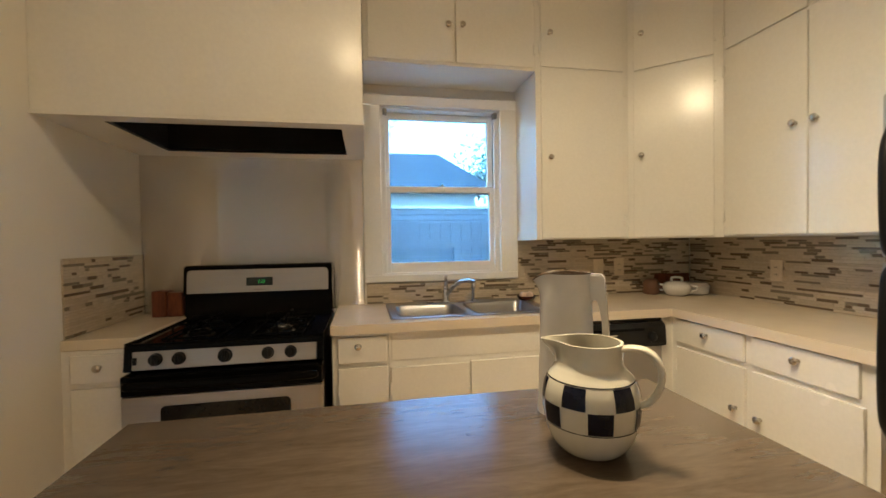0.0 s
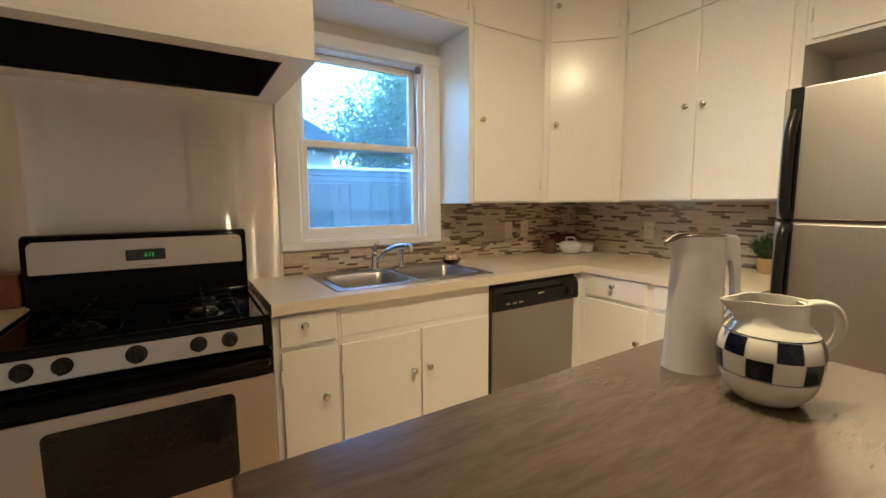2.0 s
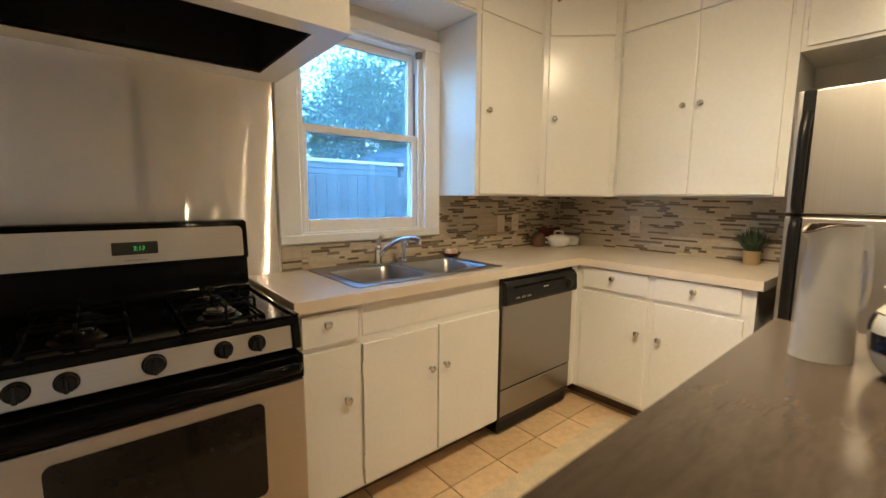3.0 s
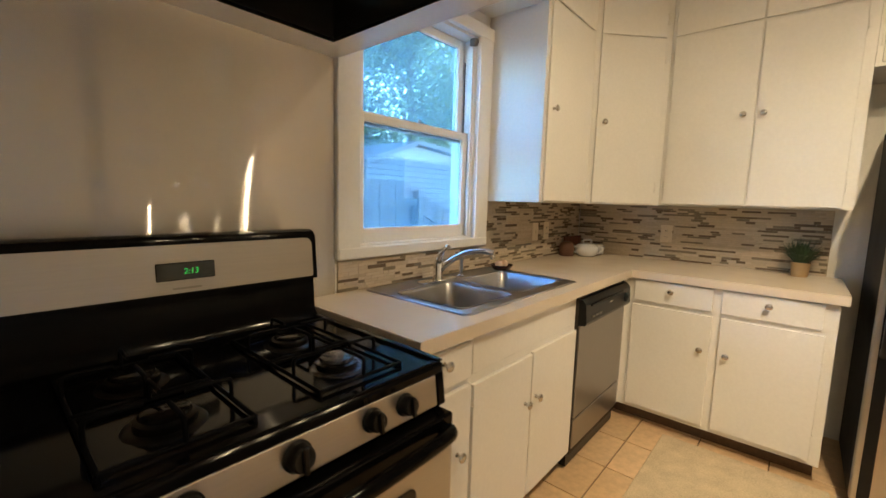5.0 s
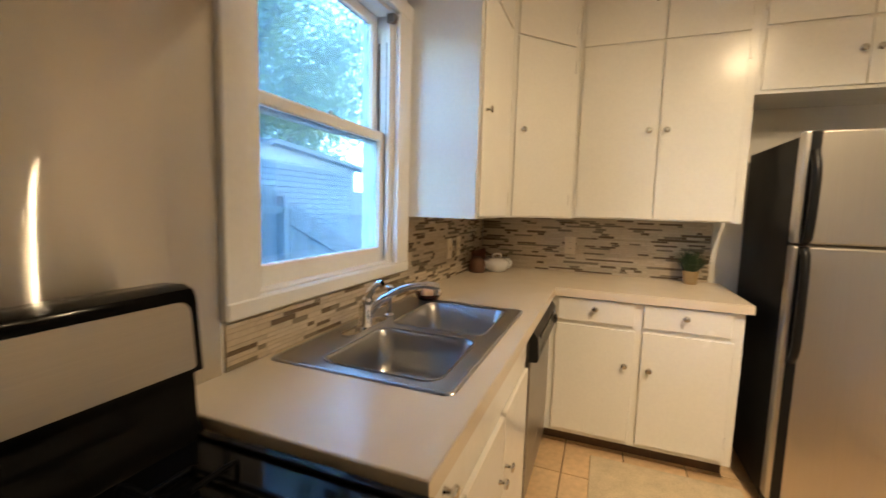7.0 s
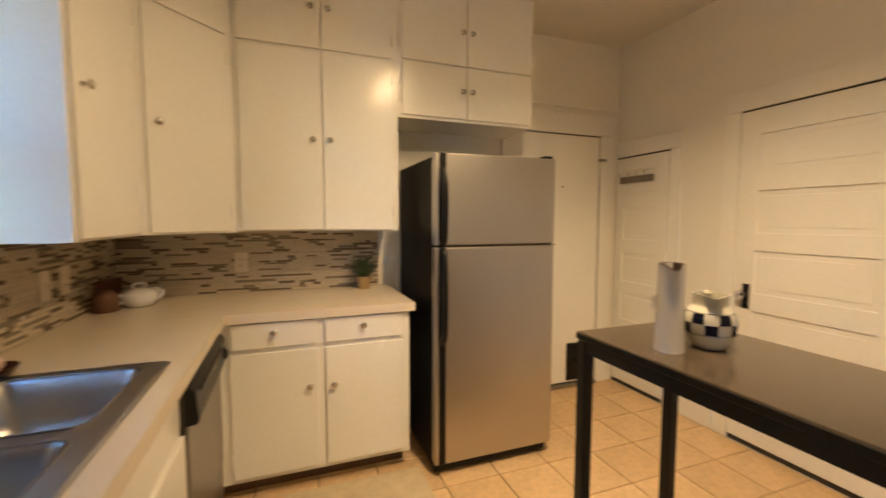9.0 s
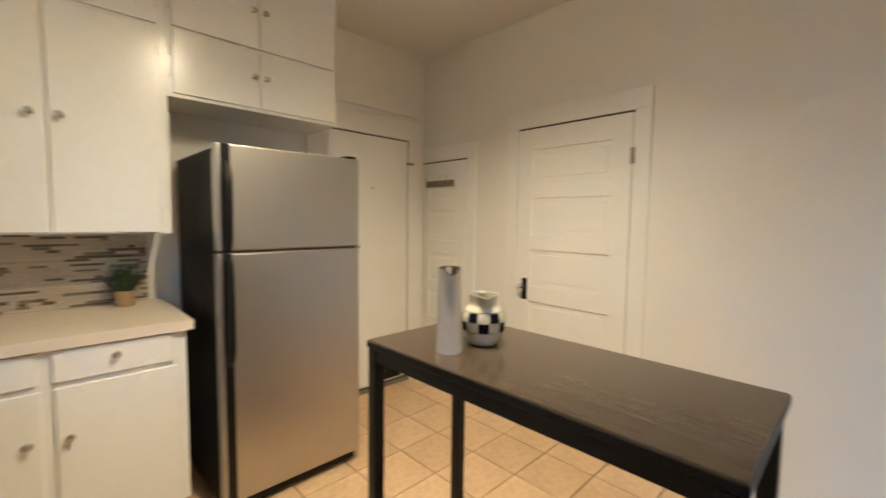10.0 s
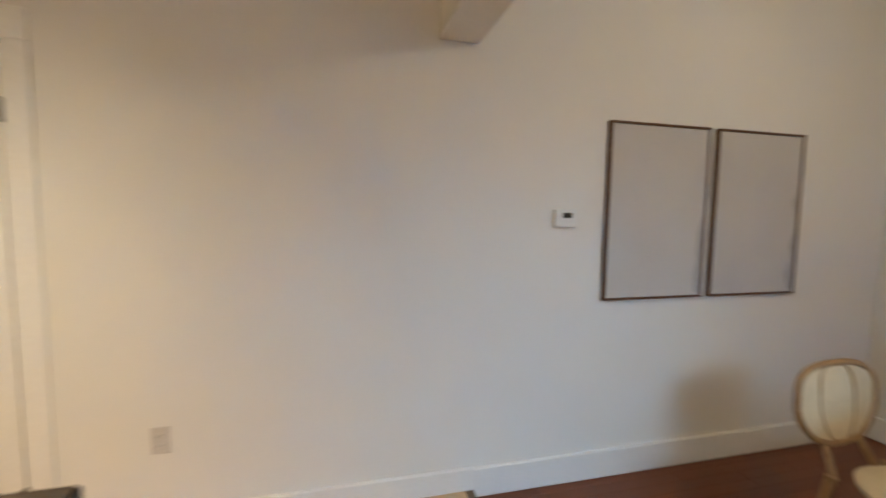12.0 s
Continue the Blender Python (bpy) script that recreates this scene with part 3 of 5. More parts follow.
def hinge(parent, x, y, z, dx, dy):
    return part("hinge", boxes((x - dx, x + dx, y - dy, y + dy, z - 0.028, z + 0.028), bevel=0.001), cabinet_paint, parent)


def slab_n(name, parent, x0, x1, y, z0, z1, knobs=(), hinges=(), th=0.012):
    """A door or drawer front facing south, standing proud of the carcass at y."""
    d = part(name, boxes((x0 + 0.002, x1 - 0.002, y - th, y - 0.0005, z0 + 0.002, z1 - 0.002), bevel=0.003, seg=2), cabinet_paint, parent)
    for kx, kz in knobs:
        knob(d, kx, y - th, kz, 0)
    for hx in hinges:
        for hz in (z0 + 0.10, z1 - 0.10):
            hinge(d, hx, y - th, hz, 0.004, 0.004)
    return d


def slab_e(name, parent, y0, y1, x, z0, z1, knobs=(), hinges=(), th=0.012):
    """A door or drawer front facing west."""
    d = part(name, boxes((x - th, x - 0.0005, y0 + 0.002, y1 - 0.002, z0 + 0.002, z1 - 0.002), bevel=0.003, seg=2), cabinet_paint, parent)
    for ky, kz in knobs:
        knob(d, x - th, ky, kz, -90)
    for hy in hinges:
        for hz in (z0 + 0.10, z1 - 0.10):
            hinge(d, x - th, hy, hz, 0.004, 0.004)
    return d


FN, FE, UB, US, UT = 2.715, 2.090, 1.283, 2.240, ZC
WHITE_UPPER = "white painted wooden wall cabinet with flat doors and nickel knobs"

# over the window
c = thing("wall_cabinet", (0.71, YN, 2.21), "white painted cabinet over the window with two flat doors", "cabinet", "upper cabinets")
part("body", boxes((0.247, 1.185, FN, YN, 2.220, UT)), cabinet_paint, c)
slab_n("door", c, 0.270, 0.729, FN, 2.232, UT - 0.02, [(0.693, 2.425)])
slab_n("door", c, 0.733, 1.172, FN, 2.232, UT - 0.02, [(0.770, 2.428)], [1.176])

# beside the window
c = thing("wall_cabinet", (1.45, YN, UB), "tall white painted wall cabinet beside the window", "cabinet", "upper cabinets")
part("body", boxes((1.186, 1.757, FN, YN, UB, UT)), cabinet_paint, c)
slab_n("door", c, 1.212, 1.722, FN, UB + 0.006, US - 0.008, [(1.262, 1.742)], [1.726])
slab_n("door", c, 1.212, 1.722, FN, US + 0.004, UT - 0.02, [(1.262, 2.425)], [1.206])

# diagonal corner unit
A, B = Vector((1.758, FN, 0)), Vector((FE, 2.400, 0))
c = thing("corner_wall_cabinet", (2.2, 2.8, UB), "white painted diagonal corner wall cabinet with two flat doors", "cabinet", "upper cabinets")
bm = bmesh.new()
foot = [(A.x, A.y), (B.x, B.y), (XE, B.y), (XE, YN), (A.x, YN)]
ring_surface(bm, [[Vector((x, y, z)) for x, y in foot] for z in (UB, UT)])
part("body", bm, cabinet_paint, c)
turn = math.degrees(math.atan2(B.y - A.y, B.x - A.x))
DL = (B - A).length


def slab_diag(z0, z1, kz):
    m = Matrix.Translation(A) @ pose(0, 0, 0, 0, 0, turn)
    d = part("door", box(bmesh.new(), 0.030, DL - 0.040, -0.012, -0.0005, z0, z1, 0.003, m, 2), cabinet_paint, c)
    p = m @ Vector((0.072, -0.012, kz))
    knob(d, p.x, p.y, p.z, turn)
    for hz in (z0 + 0.1, z1 - 0.1):
        part("hinge", box(bmesh.new(), DL - 0.040, DL - 0.030, -0.014, -0.002, hz - 0.03, hz + 0.03, 0.001, m), cabinet_paint, d)


slab_diag(UB + 0.008, US - 0.006, 1.755)
slab_diag(US + 0.004, UT - 0.02, 2.440)

# east run
c = thing("wall_cabinet", (XE, 1.97, UB), WHITE_UPPER, "cabinet", "upper cabinets")
part("body", boxes((FE, XE, 1.553, 2.399, UB + 0.004, UT)), cabinet_paint, c)
for z0, z1, kz in ((UB + 0.010, US - 0.004, 1.772), (US + 0.006, UT - 0.02, 2.450)):
    slab_e("door", c, 1.974, 2.380, FE, z0, z1, [(2.022, kz)], [2.385])
    slab_e("door", c, 1.592, 1.970, FE, z0, z1, [(1.935, kz)], [1.587])

# over the refrigerator
c = thing("wall_cabinet", (XE, 1.11, 1.94), "white painted cabinet over the refrigerator with four flat doors", "cabinet", "upper cabinets")
part("body", boxes((FE + 0.001, XE, 0.665, 1.552, 1.935, UT)), cabinet_paint, c)
for z0, z1, kz in ((1.950, US + 0.010, 2.110), (US + 0.020, UT - 0.02, 2.450)):
    slab_e("door", c, 1.129, 1.532, FE + 0.001, z0, z1, [(1.158, kz)], [1.537])
    slab_e("door", c, 0.690, 1.127, FE + 0.001, z0, z1, [(1.097, kz)])

# base units, north run
BN, BE, CT, CB = 2.470, 1.840, 0.915, 0.872


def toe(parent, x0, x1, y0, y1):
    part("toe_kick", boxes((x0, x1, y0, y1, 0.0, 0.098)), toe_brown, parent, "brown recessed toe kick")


c = thing("base_cabinet", (0.21, 2.75, 0), "narrow white painted base cabinet with drawer and door beside the range", "cabinet", "base cabinets")
part("body", boxes((0.084, 0.338, BN, YN, 0.098, CB)), cabinet_paint, c)
toe(c, 0.084, 0.338, BN + 0.10, YN)
slab_n("drawer_front", c, 0.108, 0.330, BN, 0.733, 0.855, [(0.200, 0.815)], th=0.016)
slab_n("door", c, 0.108, 0.336, BN, 0.112, 0.716, [(0.272, 0.505)], [0.1085], th=0.016)
c = thing("sink_cabinet", (0.74, 2.75, 0), "white painted sink cabinet with two flat doors", "cabinet", "base cabinets")
part("body", boxes((0.339, 1.134, BN, YN, 0.098, 0.72), (0.339, 1.134, BN, BN + 0.022, 0.72, CB)), cabinet_paint, c)
toe(c, 0.339, 1.134, BN + 0.10, YN)
slab_n("door", c, 0.346, 0.724, BN, 0.112, 0.706, [(0.679, 0.520)], [0.3465], th=0.016)
slab_n("door", c, 0.728, 1.126, BN, 0.112, 0.712, [(0.762, 0.521)], th=0.016)
part("false_front", boxes((0.352, 1.122, BN - 0.004, BN - 0.0005, 0.735, 0.868), bevel=0.001), cabinet_paint, c)
c = thing("base_cabinet", (2.15, 2.0, 0), "white corner base cabinet with two drawers and doors", "cabinet", "base cabinets")
part("body", boxes((1.772, XE, BN - 0.001, YN, 0.098, CB), (BE, XE, 1.562, BN - 0.001, 0.098, CB)), cabinet_paint, c)
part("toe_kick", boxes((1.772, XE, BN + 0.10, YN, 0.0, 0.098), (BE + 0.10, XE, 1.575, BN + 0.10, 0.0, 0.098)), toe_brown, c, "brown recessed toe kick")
slab_e("drawer_front", c, 2.034, 2.420, BE, 0.742, 0.866, [(2.229, 0.818)], th=0.016)
slab_e("drawer_front", c, 1.612, 1.998, BE, 0.742, 0.866, [(1.809, 0.818)], th=0.016)
slab_e("door", c, 2.028, 2.424, BE, 0.120, 0.722, [(2.072, 0.536)], [2.422], th=0.016)
slab_e("door", c, 1.598, 1.996, BE, 0.120, 0.722, [(1.957, 0.530)], [1.600], th=0.016)
c = thing("base_cabinet", (-0.81, 2.75, 0), "narrow white base cabinet with drawer and door against the wall", "cabinet", "base cabinets")
part("body", boxes((XW, -0.682, BN - 0.05, YN, 0.098, CB)), cabinet_paint, c)
toe(c, XW, -0.682, BN + 0.02, YN)
slab_n("drawer_front", c, -0.915, -0.70, BN - 0.05, 0.740, 0.858, [(-0.808, 0.806)], th=0.016)
slab_n("door", c, -0.915, -0.70, BN - 0.05, 0.112, 0.722, [(-0.74, 0.520)], th=0.016)

# worktops
SX0, SX1, SY0, SY1 = 0.358, 1.196, 2.502, 3.015


def worktop_main():
    bm = bmesh.new()
    e, f = 2.437, 1.812
    for a in ((0.082, SX0 + 0.02, e, YN, CB, CT), (SX1 - 0.02, XE, e, YN, CB, CT), (SX0 + 0.02, SX1 - 0.02, e, SY0 + 0.02, CB, CT), (SX0 + 0.02, SX1 - 0.02, SY1 - 0.02, YN, CB, CT), (f, XE, 1.538, e, CB, CT)):
        box(bm, *a)
    bmesh.ops.remove_doubles(bm, verts=bm.verts, dist=0.0004)
    return bm


w = thing("worktop", (1.2, 2.7, CB), "pale beige laminate L-shaped worktop on the base cabinets", "worktop")
part("slab", worktop_main(), laminate, w)
part("edge_band", boxes((0.0805, 1.8105, 2.4345, 2.4365, CB, CT - 0.0015)), laminate, w)
part("edge_band", boxes((1.8095, 1.8115, 1.5365, 2.4365, CB, CT - 0.0015)), laminate, w)
part("end_band", boxes((1.8115, XE, 1.5355, 1.5375, CB, CT - 0.0015)), laminate, w)
part("end_band", boxes((0.0795, 0.0815, 2.4365, YN, CB, CT - 0.0015)), laminate, w)
solid("worktop", boxes((XW, -0.676, 2.415, YN, CB, CT), bevel=0.003), laminate, "short piece of pale beige laminate worktop beside the range", "worktop")


# ---- hood ----
def hood():
    x0, x1, y0, z0 = XW, 0.243, 2.306, 1.775
    h = thing("hood_canopy", (-0.35, 2.7, z0), "large white boxed range hood with an open black underside", "range hood", kind="structure")
    part("front", boxes((x0, x1, y0, y0 + 0.025, z0 + 0.012, ZC), bevel=0.002), cabinet_paint, h)
    part("side", boxes((x1 - 0.025, x1, y0 + 0.0255, YN, z0 + 0.012, ZC)), cabinet_paint, h)
    part("rim", boxes((x0, x1 + 0.002, y0 - 0.004, 2.382, z0, z0 + 0.0115), (x0, x1 + 0.002, 2.920, YN, z0, z0 + 0.0115), (x0, -0.752, 2.382, 2.920, z0, z0 + 0.0115), (0.150, x1 + 0.002, 2.382, 2.920, z0, z0 + 0.0115)), cabinet_paint, h)
    part("liner", boxes((-0.752, 0.150, 2.376, 2.382, z0 + 0.001, 2.2), (-0.752, 0.150, 2.920, 2.926, z0 + 0.001, 2.2), (-0.758, -0.752, 2.376, 2.926, z0 + 0.001, 2.2), (0.150, 0.156, 2.376, 2.926, z0 + 0.001, 2.2), (-0.758, 0.156, 2.376, 2.926, 2.2, 2.21)), liner_black, h, "black hood lining")
    part("strip", boxes((x1 + 0.0005, x1 + 0.0035, y0 + 0.02, YN, z0 - 0.001, z0 + 0.014)), window_paint, h)


hood()
solid("wall_panel", boxes((XW + 0.002, 0.234, YN - 0.005, YN - 0.0005, 0.90, 1.774)), sheet_steel, "wavy brushed stainless steel sheet on the wall behind the range", "panel", kind="structure")


# ---- range ----
def gas_range():
    x0, x1, yf, yb = -0.690, 0.062, 2.342, 3.02
    r = thing("range", (-0.3, 2.68, 0), "black and stainless steel gas range with five black knobs", "stove")
    part("body", boxes((x0 + 0.004, x1 - 0.004, yf + 0.03, yb - 0.02, 0.02, 0.872), bevel=0.004), enamel_black, r)
    for x in (x0 + 0.05, x1 - 0.05):
        for y in (yf + 0.08, yb - 0.08):
            part("foot", lathe(bmesh.new(), [(0.018, 0), (0.018, 0.022)], (x, y, 0), 12), plastic_black, r)
    bm = boxes((x0, x1, yf - 0.004, yb - 0.085, 0.868, 0.898), bevel=0.008, seg=3)
    top = part("cooktop", bm, enamel_black, r, "glossy black enamel cooktop")
    part("rim", boxes((x0, x0 + 0.02, yf, yb - 0.09, 0.897, 0.906), (x1 - 0.02, x1, yf, yb - 0.09, 0.897, 0.906), (x0 + 0.02, x1 - 0.02, yf, yf + 0.02, 0.897, 0.903), bevel=0.004, seg=2), enamel_black, top)
    # backguard: lower black step, steel face in a rounded black frame
    bm = bmesh.new()
    prof = [(2.872, 0.896), (2.895, 0.925), (2.902, 1.018), (2.872, 1.026), (2.884, 1.158), (2.892, 1.172), (2.91, 1.178), (2.965, 1.176), (2.985, 1.16), (2.985, 0.896)]
    ring_surface(bm, [[Vector((x, y, z)) for y, z in prof] for x in (x0 + 0.004, x1 - 0.004)])
    bmesh.ops.bevel(bm, geom=[g for g in bm.edges if abs(g.verts[0].co.x - g.verts[1].co.x) < 1e-5 and max(v.co.z for v in g.verts) > 1.1], offset=0.006, segments=2, affect="EDGES")
    bg = part("backguard", bm, enamel_black, r, "black enamel backguard", smooth=40)
    tilt = pose(-0.314, 2.872, 1.030, math.degrees(math.atan2(-0.012, 0.132)))
    bm = bmesh.new()
    w, hh, cr = 0.352, 0.124, 0.022
    outline = []
    for cx, cz, a0 in ((w - cr, hh - cr, 0), (-w + cr, hh - cr, 90), (-w + 0.006, 0.010, 180), (w - 0.006, 0.010, 270)):
        rr = cr if cz > 0.05 else 0.006
        outline += [(cx + rr * math.cos(radians(a0 + k * 22.5)), cz + rr * math.sin(radians(a0 + k * 22.5))) for k in range(5)]
    ring_surface(bm, [[tilt @ Vector((x, yy, z)) for x, z in outline] for yy in (0.004, -0.004)])
    part("fascia", bm, range_steel, bg, "brushed steel fascia")
    clock = part("display", box(bmesh.new(), -0.066, 0.066, -0.0065, -0.003, 0.036, 0.080, 0.002, tilt), display_glass, bg, "dark clock display")
    cu = bpy.data.curves.new("digits", "FONT")
    cu.body, cu.size, cu.extrude, cu.align_x, cu.shear = "2:13", 0.020, 0.0003, "CENTER", 0.12
    tob = bpy.data.objects.new("digits", cu)
    me = bpy.data.meshes.new_from_object(tob)
    bpy.data.objects.remove(tob)
    me.materials.append(digit_green)
    me.transform(tilt @ pose(0.010, -0.0072, 0.051, 90))
    tob = new("digits", me)
    adopt(tob, bg)
    tagged(tob, "glowing green clock digits")
    part("badge", box(bmesh.new(), -0.032, 0.032, -0.0052, -0.003, 0.013, 0.018, 0, tilt), old_metal, bg, "small grey maker's mark")
    # control panel
    slope = pose(-0.299, yf - 0.002, 0.800, math.degrees(math.atan2(-0.010, 0.075)))
    cp = part("control_panel", box(bmesh.new(), -0.360, 0.332, -0.012, 0.03, 0.0, 0.074, 0.003, slope), range_steel, r, "brushed steel control panel")
    part("end_cap", box(bmesh.new(), -0.390, -0.360, -0.013, 0.03, -0.004, 0.076, 0.004, slope), enamel_black, r)
    part("end_cap", box(bmesh.new(), 0.332, 0.360, -0.013, 0.03, -0.004, 0.076, 0.004, slope), enamel_black, r)
    part("switch", box(bmesh.new(), -0.356, -0.342, -0.016, -0.010, 0.022, 0.050, 0.001, slope), plastic_black, cp)
    for i, x in enumerate((-0.573, -0.490, -0.322, -0.160, -0.071)):
        big = 1.12 if i == 2 else 1.0
        m = slope @ pose(x + 0.299, -0.012, 0.040, 90)
        bm = lathe(bmesh.new(), [(0.0245 * big, 0), (0.0245 * big, 0.004), (0.021 * big, 0.008), (0.0195 * big, 0.024), (0.017 * big, 0.027)], (0, 0, 0), 24, m)
        kn = part("control_knob", bm, plastic_black, cp, "round black control knob", smooth=35)
        part("grip", box(bmesh.new(), -0.005, 0.005, -0.021 * big, 0.021 * big, 0.026, 0.034, 0.002, m), plastic_black, kn)
    # oven door
    d = part("oven_door", boxes((x0 + 0.006, x1 - 0.006, yf - 0.044, yf + 0.028, 0.225, 0.708), bevel=0.006, seg=2), range_steel, r, "stainless steel oven door")
    part("door_band", boxes((x0 + 0.005, x1 - 0.005, yf - 0.042, yf + 0.028, 0.710, 0.788), bevel=0.006, seg=2), enamel_black, d, "glossy black band at the top of the oven door")
    hb = bmesh.new()
    tube(hb, smooth_curve([(x0 + 0.04, yf - 0.036, 0.752), (x0 + 0.06, yf - 0.070, 0.757), (-0.31, yf - 0.078, 0.758), (x1 - 0.06, yf - 0.070, 0.757), (x1 - 0.04, yf - 0.036, 0.752)], 8), 0.014, 12, 1.25)
    part("handle", hb, enamel_black, d, "black bar handle across the oven door", smooth=60)
    bm = bmesh.new()
    ol = []
    for cx, cz, a0 in ((-0.068 - 0.02, 0.668 - 0.02, 0), (-0.546 + 0.02, 0.668 - 0.02, 90), (-0.546 + 0.02, 0.375 + 0.02, 180), (-0.068 - 0.02, 0.375 + 0.02, 270)):
        ol += [(cx + 0.02 * math.cos(radians(a0 + k * 22.5)), cz + 0.02 * math.sin(radians(a0 + k * 22.5))) for k in range(5)]
    ring_surface(bm, [[Vector((x, yy, z)) for x, z in ol] for yy in (yf - 0.043, yf - 0.047)])
    part("oven_window", bm, smoked_glass, d, "black glass oven window")
    part("drawer", boxes((x0 + 0.006, x1 - 0.006, yf - 0.040, yf + 0.028, 0.06, 0.215), bevel=0.006, seg=2), range_steel, r, "stainless steel warming drawer")
    # burners and grates
    for bx in (-0.135, -0.470):
        for by in (2.490, 2.700):
            # shade under the hood is coloured in: only the front right burner stays grey
            b = part("burner", lathe(bmesh.new(), [(0.062, 0.898), (0.058, 0.9015), (0.046, 0.902), (0.046, 0.914), (0.040, 0.917), (0.004, 0.917)], (bx, by, 0), 32), burner_shaded if bx < -0.3 or by > 2.6 else burner_grey, r, "metal gas burner", smooth=40)
            part("burner_cap", lathe(bmesh.new(), [(0.037, 0.9165), (0.039, 0.919), (0.036, 0.924), (0.030, 0.926)], (bx, by, 0), 32), enamel_black if by > 2.6 or bx < -0.3 else burner_grey, b, smooth=40)
            g = bmesh.new()
            q = 0.105
            zt, zb = 0.945, 0.9065
            ring = [(bx - q, by - q + 0.008), (bx + q, by - q + 0.008), (bx + q, by + q - 0.008), (bx - q, by + q - 0.008)]
            for i in range(4):
                a, e = ring[i], ring[(i + 1) % 4]
                tube(g, [(*a, zb), (*e, zb)], 0.0042, 8)
                mid = ((a[0] + e[0]) / 2, (a[1] + e[1]) / 2)
                inn = (mid[0] + (bx - mid[0]) * 0.72, mid[1] + (by - mid[1]) * 0.72)
                tube(g, smooth_curve([(*mid, zb), (mid[0], mid[1], zt - 0.008), (mid[0] + (bx - mid[0]) * 0.12, mid[1] + (by - mid[1]) * 0.12, zt), (*inn, zt)], 5), 0.0042, 8)
                tube(g, [(*a, zb), (*a, 0.898)], 0.0045, 8)
            part("grate", g, cast_iron, r, "black wire pan grate", smooth=60)


gas_range()


# ---- dishwasher ----
def dishwasher():
    x0, x1, y = 1.139, 1.768, 2.455
    d = thing("dishwasher", (1.45, 2.75, 0), "stainless steel dishwasher with a black control panel under the worktop", "dishwasher")
    part("body", boxes((x0 + 0.004, x1 - 0.004, y + 0.02, YN - 0.02, 0.02, 0.866)), plastic_black, d)
    part("gap", boxes((x0 + 0.002, x1 - 0.002, y + 0.004, y + 0.02, 0.09, 0.871)), gap_dark, d)
    door = part("door", boxes((x0 + 0.006, x1 - 0.006, y - 0.006, y + 0.003, 0.272, 0.722), bevel=0.003), dark_steel, d, "brushed stainless steel door")
    part("lower_panel", boxes((x0 + 0.006, x1 - 0.006, y - 0.004, y + 0.003, 0.118, 0.262), bevel=0.003), dark_steel, d)
    bm = bmesh.new()
    prof = [(0.006, 0.724), (-0.030, 0.728), (-0.036, 0.742), (-0.030, 0.826), (-0.012, 0.848), (0.006, 0.850)]
    ring_surface(bm, [[Vector((x, y + a, z)) for a, z in prof] for x in (x0 + 0.004, x1 - 0.004)])
    cp = part("control_panel", bm, plastic_black, d, "black moulded plastic control panel")
    part("handle_slot", boxes((x0 + 0.06, x1 - 0.13, y - 0.036, y - 0.024, 0.812, 0.824), bevel=0.002), enamel_black, cp)
    part("dial", lathe(bmesh.new(), [(0.026, 0), (0.024, 0.010), (0.012, 0.018)], (x1 - 0.085, y - 0.032, 0.778), 20, pose(0, 0, 0, 90)), plastic_black, cp, smooth=40)
    for i in range(3):
        part("button", boxes((x0 + 0.07 + i * 0.045, x0 + 0.10 + i * 0.045, y - 0.038, y - 0.030, 0.757, 0.767), bevel=0.001), old_metal, cp)
    part("badge", boxes((x0 + 0.30, x0 + 0.345, y - 0.0345, y - 0.030, 0.790, 0.797)), nickel, cp)


dishwasher()


